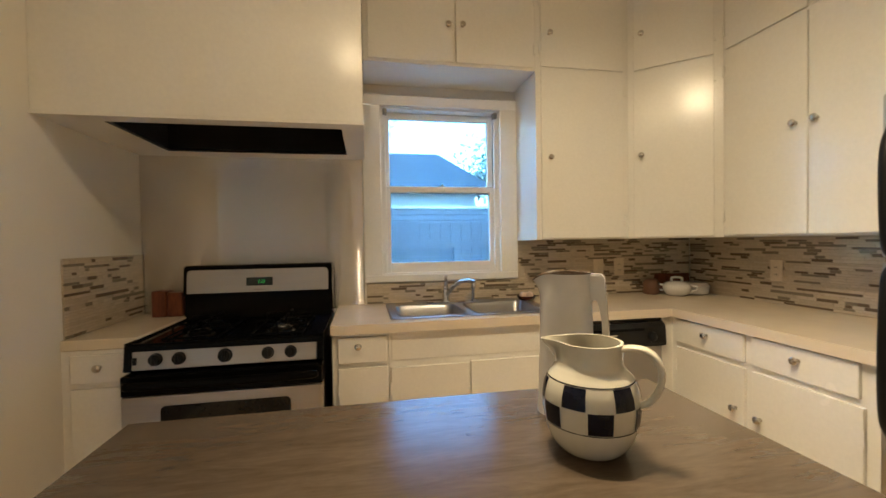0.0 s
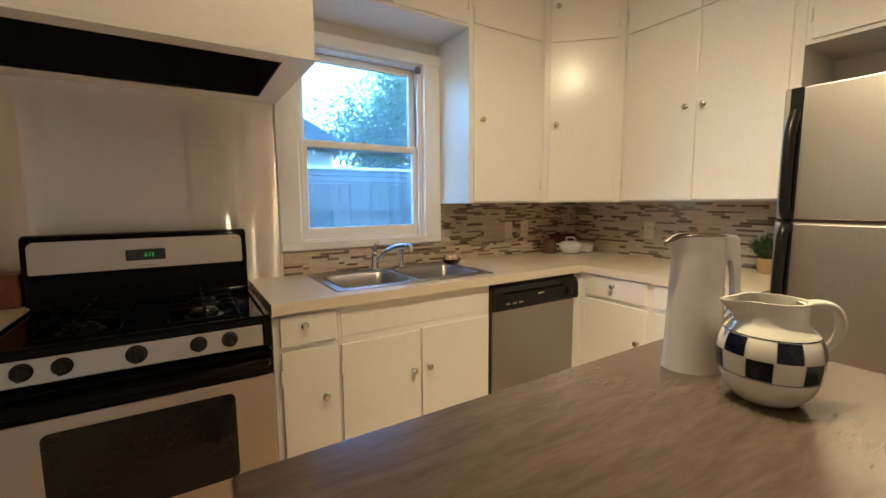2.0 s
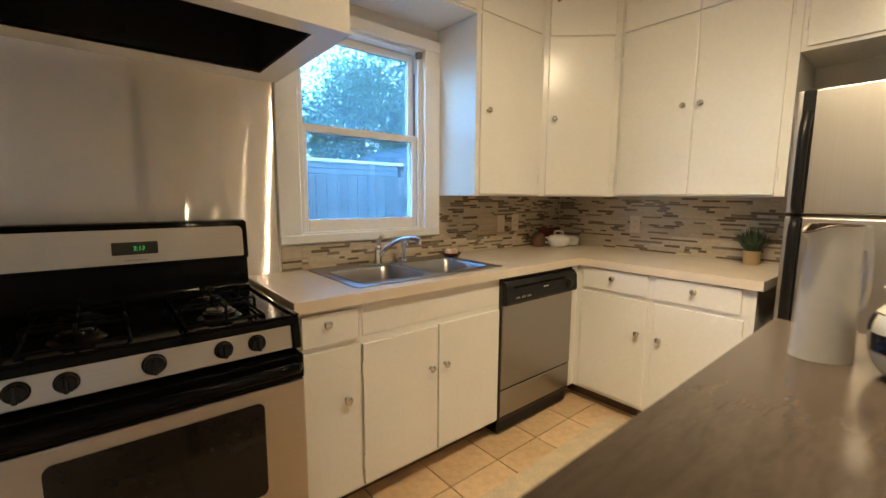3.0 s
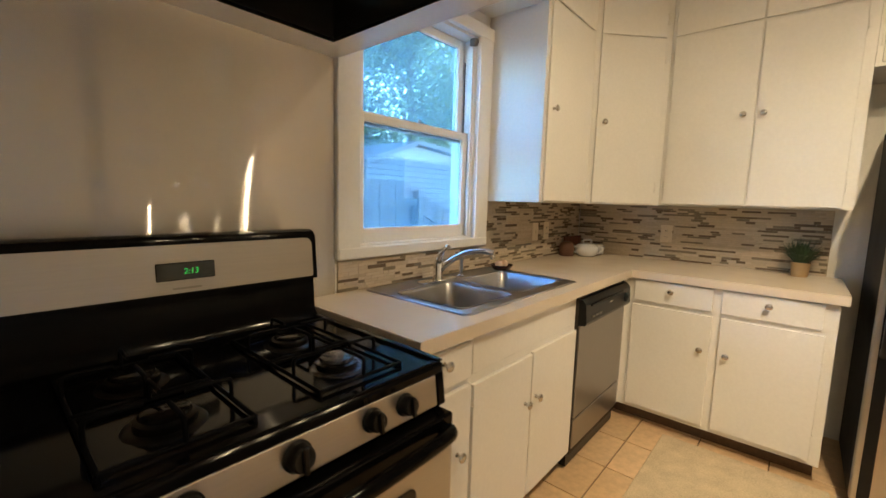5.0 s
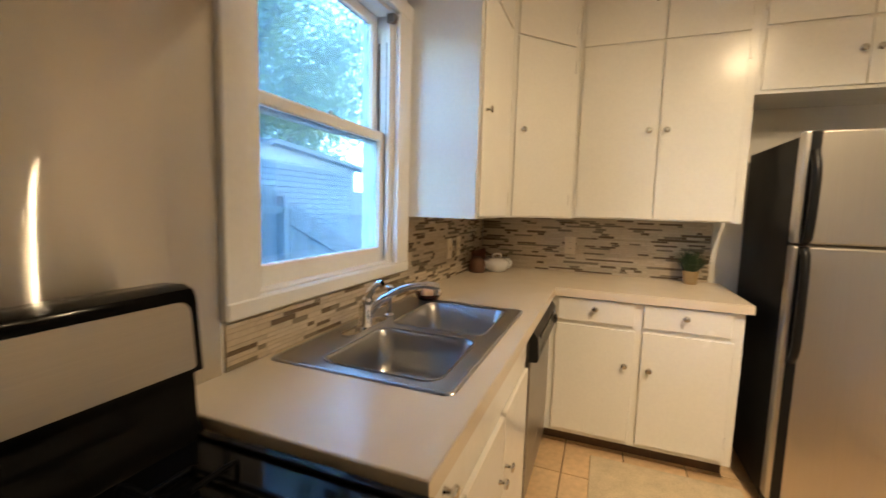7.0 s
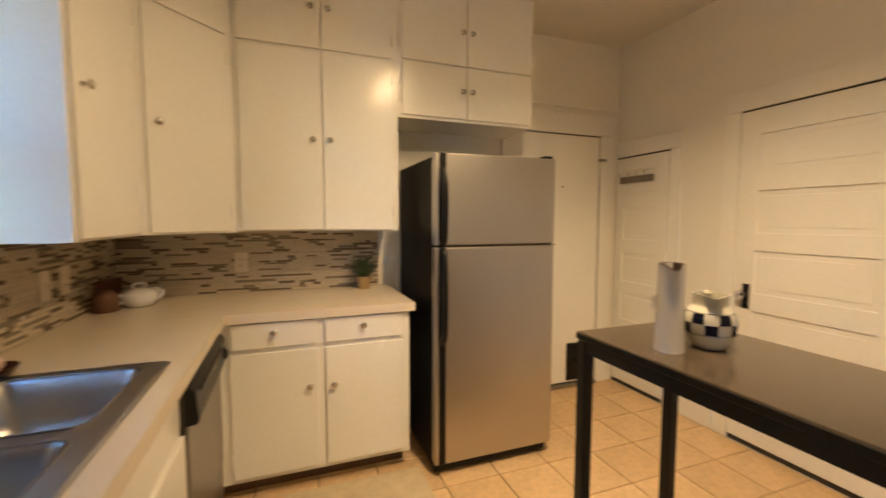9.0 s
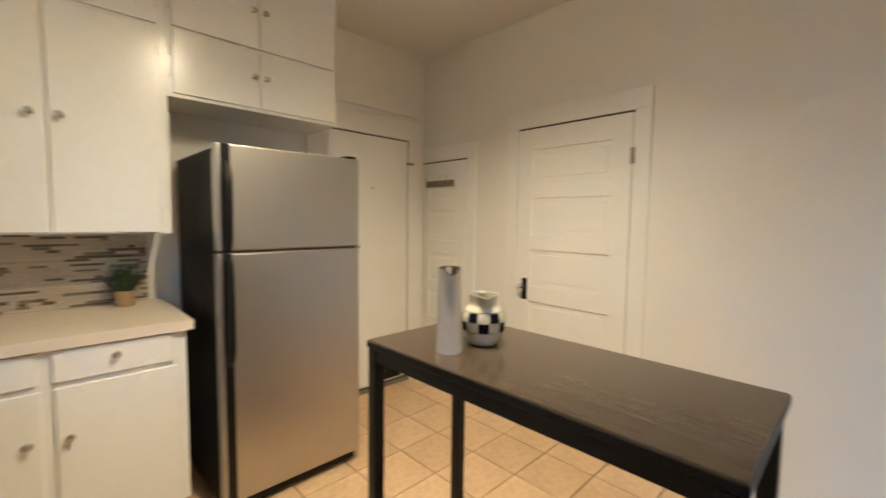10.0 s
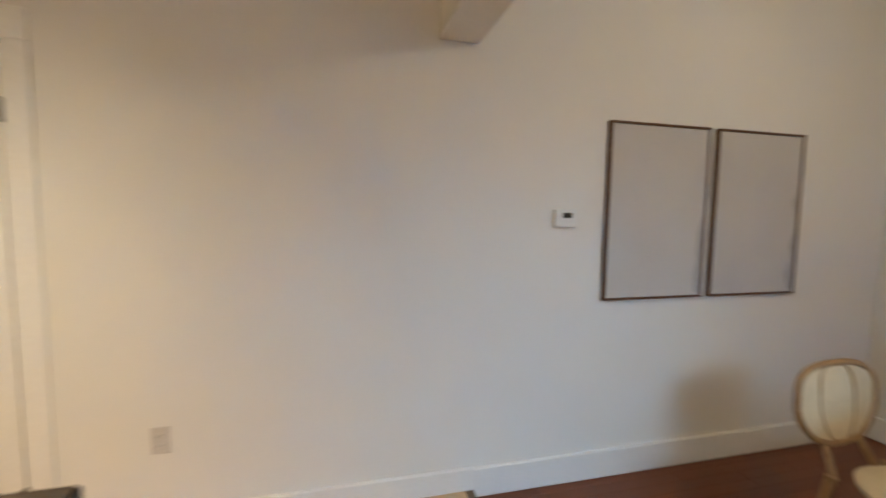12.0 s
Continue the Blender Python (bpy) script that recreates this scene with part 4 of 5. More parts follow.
# ---- sink and tap ----
def sink():
    s = thing("sink", (0.76, 2.74, CT), "stainless steel double-bowl sink set into the worktop", "sink")
    zt = CT + 0.004
    bowls = [(0.397, 0.738, 2.552, 2.892), (0.784, 1.152, 2.552, 2.892)]
    bm = bmesh.new()

    def rrect(x0, x1, y0, y1, r, z, n=6):
        pts = []
        for cx, cy, a0 in ((x1 - r, y1 - r, 0), (x0 + r, y1 - r, 90), (x0 + r, y0 + r, 180), (x1 - r, y0 + r, 270)):
            pts += [Vector((cx + r * math.cos(radians(a0 + 90 * k / n)), cy + r * math.sin(radians(a0 + 90 * k / n)), z)) for k in range(n + 1)]
        return pts
    # deck strips with the two bowl mouths between them
    xs = [SX0, bowls[0][0], bowls[0][1], bowls[1][0], bowls[1][1], SX1]
    ys = [SY0, 2.552, 2.892, SY1]
    for i in range(5):
        for j in range(3):
            if j == 1 and i in (1, 3):
                continue
            q = [bm.verts.new((x, y, zt)) for x, y in ((xs[i], ys[j]), (xs[i + 1], ys[j]), (xs[i + 1], ys[j + 1]), (xs[i], ys[j + 1]))]
            bm.faces.new(q)
    # rolled edge
    lip = bmesh.new()
    ring_surface(lip, [rrect(SX0 - d, SX1 + d, SY0 - d, SY1 + d, 0.028, CT + h) for d, h in ((0.006, 0.0005), (0.003, 0.005), (-0.003, 0.0065), (-0.010, 0.0045))], True, False, False)
    part("rim", lip, sink_steel, s, smooth=60)
    for x0, x1, y0, y1 in bowls:
        rr = 0.045
        # corner fillets of the mouth
        for cx, cy, sx, sy in ((x1, y1, -1, -1), (x0, y1, 1, -1), (x0, y0, 1, 1), (x1, y0, -1, 1)):
            c0 = bm.verts.new((cx, cy, zt))
            arc = [bm.verts.new((cx + sx * rr * (1 - math.cos(radians(a))), cy + sy * rr * (1 - math.sin(radians(a))), zt)) for a in range(0, 91, 15)]
            for a, e in zip(arc, arc[1:]):
                bm.faces.new((c0, a, e))
    part("deck", bm, sink_steel, s)
    for x0, x1, y0, y1 in bowls:
        b = bmesh.new()
        rings = []
        for d, z, r in ((0.0, 0.0, 0.045), (0.002, -0.004, 0.045), (0.008, -0.012, 0.045), (0.014, -0.10, 0.05), (0.022, -0.135, 0.06), (0.045, -0.155, 0.07), (0.09, -0.162, 0.06)):
            rings.append(rrect(x0 + d, x1 - d, y0 + d, y1 - d, r, zt + z))
        ring_surface(b, rings, True, False, True)
        bowl = part("bowl", b, sink_steel, s, "deep brushed steel bowl", smooth=60)
        part("drain", lathe(bmesh.new(), [(0.042, 0), (0.040, 0.003), (0.026, 0.0035), (0.020, -0.004), (0.002, -0.004)], ((x0 + x1) / 2, (y0 + y1) / 2, zt - 0.162), 24), chrome, bowl, smooth=40)
        edge = bmesh.new()
        tube(edge, [p for p in rrect(x0, x1, y0, y1, 0.045, zt + 0.001)] + [rrect(x0, x1, y0, y1, 0.045, zt + 0.001)[0]], 0.0028, 6)
        part("rolled_edge", edge, sink_steel, s, smooth=60)


sink()


def faucet():
    z = CT + 0.0045
    f = thing("faucet", (0.70, 2.94, z), "chrome single-lever kitchen faucet with a side spray on the sink", "faucet")
    bm = bmesh.new()
    lathe(bm, [(0.030, 0), (0.030, 0.006), (0.026, 0.011)], (0.705, 2.937, z), 24)
    plate = bmesh.new()
    pts = []
    for cx, a0 in ((0.80, -90), (0.61, 90)):
        pts += [(cx + 0.026 * math.cos(radians(a0 + k * 18)), 2.937 + 0.026 * math.sin(radians(a0 + k * 18))) for k in range(11)]
    ring_surface(plate, [[Vector((x, y, z + h)) for x, y in pts] for h in (0, 0.008)])
    part("base_plate", plate, chrome, f, smooth=40)
    part("body", lathe(bmesh.new(), [(0.026, 0.008), (0.022, 0.02), (0.021, 0.075), (0.019, 0.085), (0.008, 0.09)], (0.705, 2.937, z), 24), chrome, f, smooth=40)
    part("lever", tube(bmesh.new(), smooth_curve([(0.705, 2.937, z + 0.07), (0.703, 2.928, z + 0.105), (0.700, 2.910, z + 0.135), (0.696, 2.885, z + 0.156), (0.693, 2.868, z + 0.160)], 6), [0.018] * 6 + [0.013] * 6 + [0.0095] * 6 + [0.010] * 7, 12), chrome, f, "curved chrome lever", smooth=60)
    part("spout", tube(bmesh.new(), smooth_curve([(0.708, 2.930, z + 0.045), (0.728, 2.90, z + 0.085), (0.765, 2.835, z + 0.130), (0.800, 2.765, z + 0.145), (0.822, 2.722, z + 0.138)], 7), [0.014] * 10 + [0.0115] * 12 + [0.013] * 7, 14), chrome, f, "long low chrome spout", smooth=60)
    part("aerator", lathe(bmesh.new(), [(0.011, 0), (0.012, 0.004), (0.012, 0.022)], (0.820, 2.727, z + 0.112), 16), chrome, f, smooth=40)
    sp = part("side_spray", lathe(bmesh.new(), [(0.018, 0), (0.018, 0.006), (0.010, 0.012), (0.010, 0.070), (0.015, 0.085), (0.016, 0.110), (0.010, 0.116)], (0.872, 2.940, z), 20), chrome, f, "chrome side spray", smooth=40)
    part("trigger", boxes((0.866, 0.878, 2.918, 2.930, z + 0.085, z + 0.108), bevel=0.002), old_metal, sp)


faucet()


# ---- refrigerator ----
def refrigerator():
    xf, y0, y1, zt = 1.684, 0.764, 1.468, 1.684
    split = 1.215
    f = thing("refrigerator", (2.08, 1.1, 0), "stainless steel top-freezer refrigerator with black sides and handles", "refrigerator")
    part("body", boxes((xf + 0.075, 2.40, y0 + 0.006, y1 - 0.006, 0.03, zt - 0.012), bevel=0.006), fridge_side, f, "textured black refrigerator case")
    part("grille", boxes((xf + 0.05, xf + 0.085, y0 + 0.01, y1 - 0.01, 0.012, 0.070)), plastic_black, f)
    for name, z0, z1 in (("freezer_door", split + 0.006, zt), ("door", 0.072, split - 0.006)):
        d = part(name, boxes((xf, xf + 0.062, y0, y1, z0, z1), bevel=0.008, seg=3), door_steel, f, "brushed stainless steel door")
        part("seal", boxes((xf + 0.0625, xf + 0.0745, y0 + 0.01, y1 - 0.01, z0 + 0.01, z1 - 0.01)), plastic_black, d)
        part("handle_strip", boxes((xf - 0.004, xf + 0.010, 1.411, 1.449, z0 + 0.002, z1 - 0.002), bevel=0.003), plastic_black, d)
        if name == "door":
            path = [(xf - 0.004, 1.431, split - 0.02), (xf - 0.030, 1.431, split - 0.06), (xf - 0.040, 1.431, split - 0.25), (xf - 0.034, 1.431, 0.78), (xf - 0.002, 1.431, 0.715)]
        else:
            path = [(xf - 0.002, 1.431, 1.600), (xf - 0.034, 1.431, 1.530), (xf - 0.040, 1.431, 1.42), (xf - 0.030, 1.431, split + 0.05), (xf - 0.004, 1.431, split + 0.012)]
        part("handle", tube(bmesh.new(), smooth_curve(path, 6), 0.017, 12), plastic_black, d, "bowed black plastic handle", smooth=60)
    part("gap", boxes((xf + 0.012, xf + 0.06, y0 + 0.004, y1 - 0.004, split - 0.006, split + 0.006)), gap_dark, f)
    part("hinge_cover", boxes((xf + 0.01, xf + 0.09, y0 + 0.01, y0 + 0.07, zt + 0.0005, zt + 0.014), bevel=0.004), plastic_black, f)
    part("mid_hinge", boxes((xf - 0.004, xf + 0.03, y0 - 0.004, y0 + 0.03, split - 0.004, split + 0.004)), nickel, f)
    for y in (y0 + 0.06, y1 - 0.06):
        for x in (xf + 0.11, 2.34):
            part("foot", lathe(bmesh.new(), [(0.02, 0), (0.02, 0.032)], (x, y, 0), 12), plastic_black, f)


refrigerator()


# ---- table and what stands on it ----
TX0, TX1, TY0, TY1, TZ = -0.148, 0.808, 0.848, 1.300, 0.998


def table():
    t = thing("counter_table", (0.33, 1.08, 0), "tall narrow table with a brown wood-grain top on a black frame", "table")
    part("tabletop", boxes((TX0, TX1, TY0, TY1, TZ - 0.022, TZ), bevel=0.003), table_top, t, "brown wood-grain tabletop")
    part("edge", boxes((TX0 - 0.002, TX1 + 0.002, TY0 - 0.002, TY1 + 0.002, TZ - 0.024, TZ - 0.004), bevel=0.002), table_black, t)
    L = 0.036
    ya, yb = TY0 + 0.045, TY1 - L
    for x in (TX0 + 0.004, TX1 - L - 0.004):
        for y in (ya, yb):
            part("leg", boxes((x, x + L, y, y + L, 0.0, TZ - 0.026), bevel=0.002), table_black, t)
        part("lower_rail", boxes((x + 0.004, x + L - 0.004, ya + L + 0.0005, yb - 0.0005, 0.02, 0.055), bevel=0.002), table_black, t)
        part("end_apron", boxes((x + 0.003, x + L - 0.003, ya + L + 0.0005, yb - 0.0005, TZ - 0.060, TZ - 0.026)), table_black, t)
    for y in (ya + 0.004, yb + 0.006):
        part("apron", boxes((TX0 + L + 0.0045, TX1 - L - 0.0045, y, y + 0.026, TZ - 0.062, TZ - 0.026)), table_black, t)


table()


SPIN = radians(-38)


def jug():
    """Tall tapered jug; the spout points west, the slotted handle east."""
    cx, cy, z = 0.569, 1.185, TZ
    j = thing("jug", (cx, cy, z), "tall white glazed ceramic jug with a slotted handle on the table", "jug")
    rings = []
    N = 36
    H = 0.235
    for k in range(0, 15):
        u = k / 14
        r = 0.0492 - 0.0088 * u ** 0.8
        ring = []
        for i in range(N):
            a = 2 * math.pi * i / N
            spout = max(0, math.cos(a - math.pi - SPIN)) ** 8 * max(0, (u - 0.80) / 0.20) ** 1.6
            rr = r + 0.015 * spout
            p, q = rr * math.cos(a - SPIN), rr * math.sin(a - SPIN) * 0.78
            ring.append(Vector((cx + p * math.cos(SPIN) - q * math.sin(SPIN), cy + p * math.sin(SPIN) + q * math.cos(SPIN), z + H * u - 0.014 * spout)))
        rings.append(ring)
    inner = []
    for k in range(14, 3, -1):
        u = k / 14
        r = 0.0492 - 0.0088 * u ** 0.8 - 0.004
        ring = []
        for i in range(N):
            a = 2 * math.pi * i / N
            spout = max(0, math.cos(a - math.pi - SPIN)) ** 8 * max(0, (u - 0.80) / 0.20) ** 1.6
            rr = r + 0.015 * spout
            p, q = rr * math.cos(a - SPIN), rr * math.sin(a - SPIN) * 0.78
            ring.append(Vector((cx + p * math.cos(SPIN) - q * math.sin(SPIN), cy + p * math.sin(SPIN) + q * math.cos(SPIN), z + H * u - 0.014 * spout)))
        inner.append(ring)
    part("body", ring_surface(bmesh.new(), rings + inner[:1], True, True, False), jug_glaze, j, "tapered white jug body", smooth=50)
    part("lining", ring_surface(bmesh.new(), inner, True, False, True), lining_brown, j, "dark brown glazed inside of the jug", smooth=50)
    part("rim_line", tube(bmesh.new(), rings[-1] + rings[-1][:1], 0.0014, 6), lining_brown, j, "thin brown line round the rim", smooth=60)
    # handle: one flat strap carried on from the rim, straight down, with a tall arched slot behind it
    outline = [(0.028, 0.2335), (0.056, 0.2340), (0.0615, 0.2285), (0.0650, 0.185), (0.0680, 0.130), (0.0685, 0.108), (0.0655, 0.094), (0.0570, 0.084), (0.0410, 0.077),
               (0.0410, 0.087), (0.0520, 0.0935), (0.0575, 0.103), (0.0588, 0.120), (0.0572, 0.160), (0.0555, 0.182), (0.0525, 0.1915), (0.0475, 0.1950), (0.0425, 0.1920), (0.0395, 0.183), (0.028, 0.175)]
    place = Matrix.Translation((cx, cy, z)) @ pose(0, 0, 0, 0, 0, math.degrees(SPIN))
    hm = ring_surface(bmesh.new(), [[place @ Vector((q, w, h)) for q, h in outline] for w in (-0.0085, 0.0085)])
    bmesh.ops.bevel(hm, geom=[g for g in hm.edges if len(g.link_faces) == 2 and any(len(f.verts) > 6 for f in g.link_faces)], offset=0.0022, segments=2, affect="EDGES")
    part("handle", hm, jug_glaze, j, "flat strap handle with a slot", smooth=50)


jug()


def pitcher():
    """Round-bellied pitcher with a band of navy and cream checks; spout west, handle east."""
    cx, cy, z, SPIN = 0.543, 1.066, TZ, radians(-43)
    p = thing("pitcher", (cx, cy, z), "round cream pitcher with a navy checkerboard band on the table", "pitcher")
    prof = [(0.034, 0.0), (0.042, 0.004), (0.053, 0.017), (0.061, 0.038), (0.0645, 0.066), (0.0632, 0.086), (0.0575, 0.102), (0.0492, 0.113), (0.0445, 0.119), (0.0428, 0.130), (0.0434, 0.150)]
    cur = smooth_curve([(r, 0, h) for r, h in prof], 4)
    N = 48
    zc = [0.036, 0.058, 0.061, 0.083]

    def ring(r, h, off=0.0):
        out = []
        top = max(0.0, (h - 0.108) / 0.040)
        for i in range(N):
            a = 2 * math.pi * i / N
            sp = max(0, math.cos(a - math.pi - SPIN)) ** 16 * min(1.0, top) ** 1.5
            rr = r + off + 0.026 * sp
            out.append(Vector((cx + rr * math.cos(a), cy + rr * math.sin(a), z + h - 0.003 * sp)))
        return out
    outer = [ring(q.x, q.z) for q in cur]
    inner = [ring(q.x, q.z, -0.004) for q in reversed(cur) if q.z > 0.03]
    part("body", ring_surface(bmesh.new(), outer + inner, True, True, True), cream_glaze, p, "cream glazed body", smooth=50)

    def radius(h):
        for a, b in zip(cur, cur[1:]):
            if a.z <= h <= b.z:
                return a.x + (b.x - a.x) * (h - a.z) / max(1e-6, b.z - a.z)
        return cur[-1].x

    def patch(bm, a0, a1, h0, h1, off):
        rows = [[bm.verts.new((cx + (radius(h0 + (h1 - h0) * v / 5) + off) * math.cos(a0 + (a1 - a0) * u / 6), cy + (radius(h0 + (h1 - h0) * v / 5) + off) * math.sin(a0 + (a1 - a0) * u / 6), z + h0 + (h1 - h0) * v / 5)) for u in range(7)] for v in range(6)]
        for a, b in zip(rows, rows[1:]):
            for u in range(6):
                bm.faces.new((a[u], a[u + 1], b[u + 1], b[u]))
    n = 12
    for row, (h0, h1) in enumerate(((0.0455, 0.0735), (0.0745, 0.1015))):
        for i in range(n):
            if (i + row) % 2:
                bm = bmesh.new()
                g = 0.02
                patch(bm, 2 * math.pi * i / n + radians(26) + g, 2 * math.pi * (i + 1) / n + radians(26) - g, h0, h1, 0.0007)
                part("check", bm, navy_glaze, p, smooth=60)
    for h in (0.0435, 0.1025):
        part("line", ring_surface(bmesh.new(), [ring(radius(h), h, 0.0006), ring(radius(h + 0.0012), h + 0.0012, 0.0006)], True, False, False), navy_glaze, p, smooth=60)
    ux, uy = math.cos(SPIN), math.sin(SPIN)
    # flat ribbon handle, widest where it leaves the rim
    path = smooth_curve([Vector((r, 0, h)) for r, h in ((0.036, 0.142), (0.052, 0.146), (0.070, 0.145), (0.083, 0.135), (0.089, 0.116), (0.085, 0.096), (0.075, 0.080), (0.058, 0.068))], 6)
    place = Matrix.Translation((cx, cy, z)) @ pose(0, 0, 0, 0, 0, math.degrees(SPIN))
    rings = []
    for k, q in enumerate(path):
        d = (path[min(k + 1, len(path) - 1)] - path[max(k - 1, 0)]).normalized()
        n2 = Vector((-d.z, 0, d.x))
        w = 0.0105 - 0.003 * k / len(path)
        rings.append([place @ (q + n2 * (0.0042 * math.sin(a)) + Vector((0, w * math.copysign(abs(math.cos(a)) ** 0.6, math.cos(a)), 0))) for a in [2 * math.pi * i / 14 for i in range(14)]])
    part("handle", ring_surface(bmesh.new(), rings), cream_glaze, p, "looped cream ribbon handle", smooth=60)


pitcher()


# ---- things on the worktop ----
def teapot():
    cx, cy, z = 2.200, 2.862, CT
    t = thing("sugar_bowl", (cx, cy, z), "white lidded ceramic pot with two loop handles on the worktop", "pot")
    part("body", lathe(bmesh.new(), [(0.0512, 0), (0.064, 0.00768), (0.07936, 0.032), (0.08192, 0.0576), (0.07424, 0.07168), (0.07168, 0.07424)], (cx, cy, z), 32), white_glaze, t, smooth=50)
    lid = part("lid", lathe(bmesh.new(), [(0.07424, 0.07488), (0.064, 0.08192), (0.0384, 0.0896), (0.01536, 0.09216)], (cx, cy, z), 32), white_glaze, t, smooth=50)
    ux, uy = 0.72, -0.694
    part("lid_handle", tube(bmesh.new(), smooth_curve([(cx + q * ux, cy + q * uy, z + h) for q, h in ((-0.028, 0.0896), (-0.0256, 0.1126), (0.0256, 0.1126), (0.028, 0.0896))], 5), 0.00768, 8), white_glaze, lid, smooth=60)
    for s in (-1, 1):
        part("handle", tube(bmesh.new(), smooth_curve([(cx + s * q * ux, cy + s * q * uy, z + h) for q, h in ((0.0768, 0.064), (0.1101, 0.064), (0.1126, 0.0384), (0.0768, 0.0256))], 5), 0.00704, 8), white_glaze, t, smooth=60)


teapot()


def casserole():
    cx, cy, z = 2.345, 2.888, CT
    t = thing("casserole", (cx, cy, z), "white round ceramic casserole with a flat lid on the worktop", "dish")
    part("body", lathe(bmesh.new(), [(0.074, 0), (0.088, 0.008), (0.092, 0.048), (0.094, 0.052)], (cx, cy, z), 36), white_glaze, t, smooth=50)
    part("lid", lathe(bmesh.new(), [(0.096, 0.0525), (0.096, 0.060), (0.088, 0.062), (0.080, 0.076), (0.030, 0.080)], (cx, cy, z), 36), white_glaze, t, smooth=50)


casserole()
t = thing("canister", (2.095, 2.965, CT), "small round reddish clay canister in the worktop corner", "pot")
part("body", lathe(bmesh.new(), [(0.045, 0), (0.050, 0.006), (0.052, 0.06), (0.045, 0.085), (0.034, 0.095), (0.030, 0.10)], (2.095, 2.965, CT), 28), terracotta, t, smooth=50)
t = thing("tray", (2.13, 2.93, CT), "dark wooden tray leaning in the worktop corner", "tray")
part("board", box(bmesh.new(), -0.13, 0.13, -0.006, 0.006, 0.0, 0.125, 0.004, pose(2.29, 3.012, CT + 0.001, 0, 0, -3)), red_wood, t)


def soap_dish():
    cx, cy, z = 1.205, 2.925, CT
    t = thing("soap_dish", (cx, cy, z), "dark red glass dish holding sponges beside the sink", "dish")
    part("bowl", lathe(bmesh.new(), [(0.030, 0), (0.044, 0.004), (0.058, 0.024), (0.061, 0.030), (0.057, 0.030), (0.040, 0.010)], (cx, cy, z), 28), dark_red, t, smooth=50)
    for dx, dy, r in ((-0.022, 0.004, 0.020), (0.022, 0.0, 0.021), (0.0, 0.016, 0.018)):
        s = new("soap", mesh_of("soap", lathe(bmesh.new(), [(r * 0.5, 0), (r, r * 0.6), (r, r * 1.2), (r * 0.6, r * 1.8), (r * 0.1, r * 2)], (cx + dx, cy + dy, z + 0.013), 16), soap, 60))
        tagged(s, "small pinkish round soap ball in the dish", "soap", "soaps in the dish")


soap_dish()


def potted_plant():
    cx, cy, z = 2.345, 1.715, CT
    t = thing("potted_plant", (cx, cy, z), "small bushy green plant in a brown paper pot on the worktop", "plant")
    part("pot", lathe(bmesh.new(), [(0.034, 0), (0.037, 0.004), (0.043, 0.070), (0.044, 0.078), (0.040, 0.078), (0.038, 0.066)], (cx, cy, z), 24), kraft, t, "brown kraft pot", smooth=50)
    rnd = random.Random(5)
    bm = bmesh.new()
    for i in range(230):
        a, lean = rnd.uniform(0, 2 * math.pi), rnd.uniform(0.05, 0.85)
        L = rnd.uniform(0.09, 0.17)
        d = Vector((math.cos(a) * math.sin(lean), math.sin(a) * math.sin(lean), math.cos(lean)))
        s = d.cross(Vector((0, 0, 1))).normalized() * rnd.uniform(0.003, 0.006)
        b0 = Vector((cx, cy, z + 0.066)) + Vector((math.cos(a), math.sin(a), 0)) * rnd.uniform(0, 0.028)
        mid, tip = b0 + d * L * 0.55, b0 + d * L + Vector((0, 0, -0.25 * L * lean))
        q = [bm.verts.new(v) for v in (b0, mid - s, tip, mid + s)]
        bm.faces.new(q)
    part("leaves", bm, leaf_green, t, "many narrow green leaves")


potted_plant()


def knife_block():
    t = thing("wooden_box", (-0.75, 2.93, CT), "reddish wooden utensil box on the worktop by the range", "box")
    for i, (x0, x1) in enumerate(((-0.845, -0.775), (-0.772, -0.700))):
        part("compartment", boxes((x0, x1, 2.90, 2.99, CT + 0.0005, CT + 0.135 - i * 0.01), bevel=0.004), red_wood, t)


knife_block()


def outlet(name, at, facing, mat, label, duplex=True, group=""):
    """A wall plate with its sockets; facing: degrees about z, 0 faces south."""
    m = Matrix.Translation(at) @ pose(0, 0, 0, 0, 0, facing)
    t = thing(name, at, label, "outlet", group)
    part("plate", box(bmesh.new(), -0.036, 0.036, -0.006, -0.001, -0.058, 0.058, 0.002, m), mat, t)
    if duplex:
        for dz in (-0.020, 0.020):
            s = part("socket", box(bmesh.new(), -0.017, 0.017, -0.008, -0.005, dz - 0.014, dz + 0.014, 0.003, m), mat, t)
            for dx in (-0.006, 0.006):
                part("slot", box(bmesh.new(), dx - 0.001, dx + 0.001, -0.0085, -0.0075, dz - 0.005, dz + 0.005, 0, m), gap_dark, s)
    else:
        part("toggle", box(bmesh.new(), -0.005, 0.005, -0.014, -0.005, -0.011, 0.011, 0.001, m), mat, t)


outlet("light_switch", (1.755, YN - 0.008, 1.092), 0, ivory_plastic, "beige light switch plate on the mosaic backsplash", False)
outlet("power_outlet", (1.905, YN - 0.008, 1.095), 0, ivory_plastic, "beige double power outlet on the mosaic backsplash")
outlet("power_outlet", (XE - 0.008, 2.42, 1.095), -90, ivory_plastic, "beige double power outlet on the mosaic backsplash")
outlet("power_outlet", (0.229, YS, 0.424), 180, almond_plastic, "white double power outlet low on the plain wall")


def thermostat():
    t = thing("thermostat", (-1.60, YS, 1.37), "small white wall thermostat with a dark display", "thermostat")
    part("case", boxes((-1.665, -1.545, YS, YS + 0.024, 1.325, 1.415), bevel=0.006, seg=2), white_plastic, t)
    part("display", boxes((-1.635, -1.585, YS + 0.0235, YS + 0.0255, 1.372, 1.398)), display_glass, t)


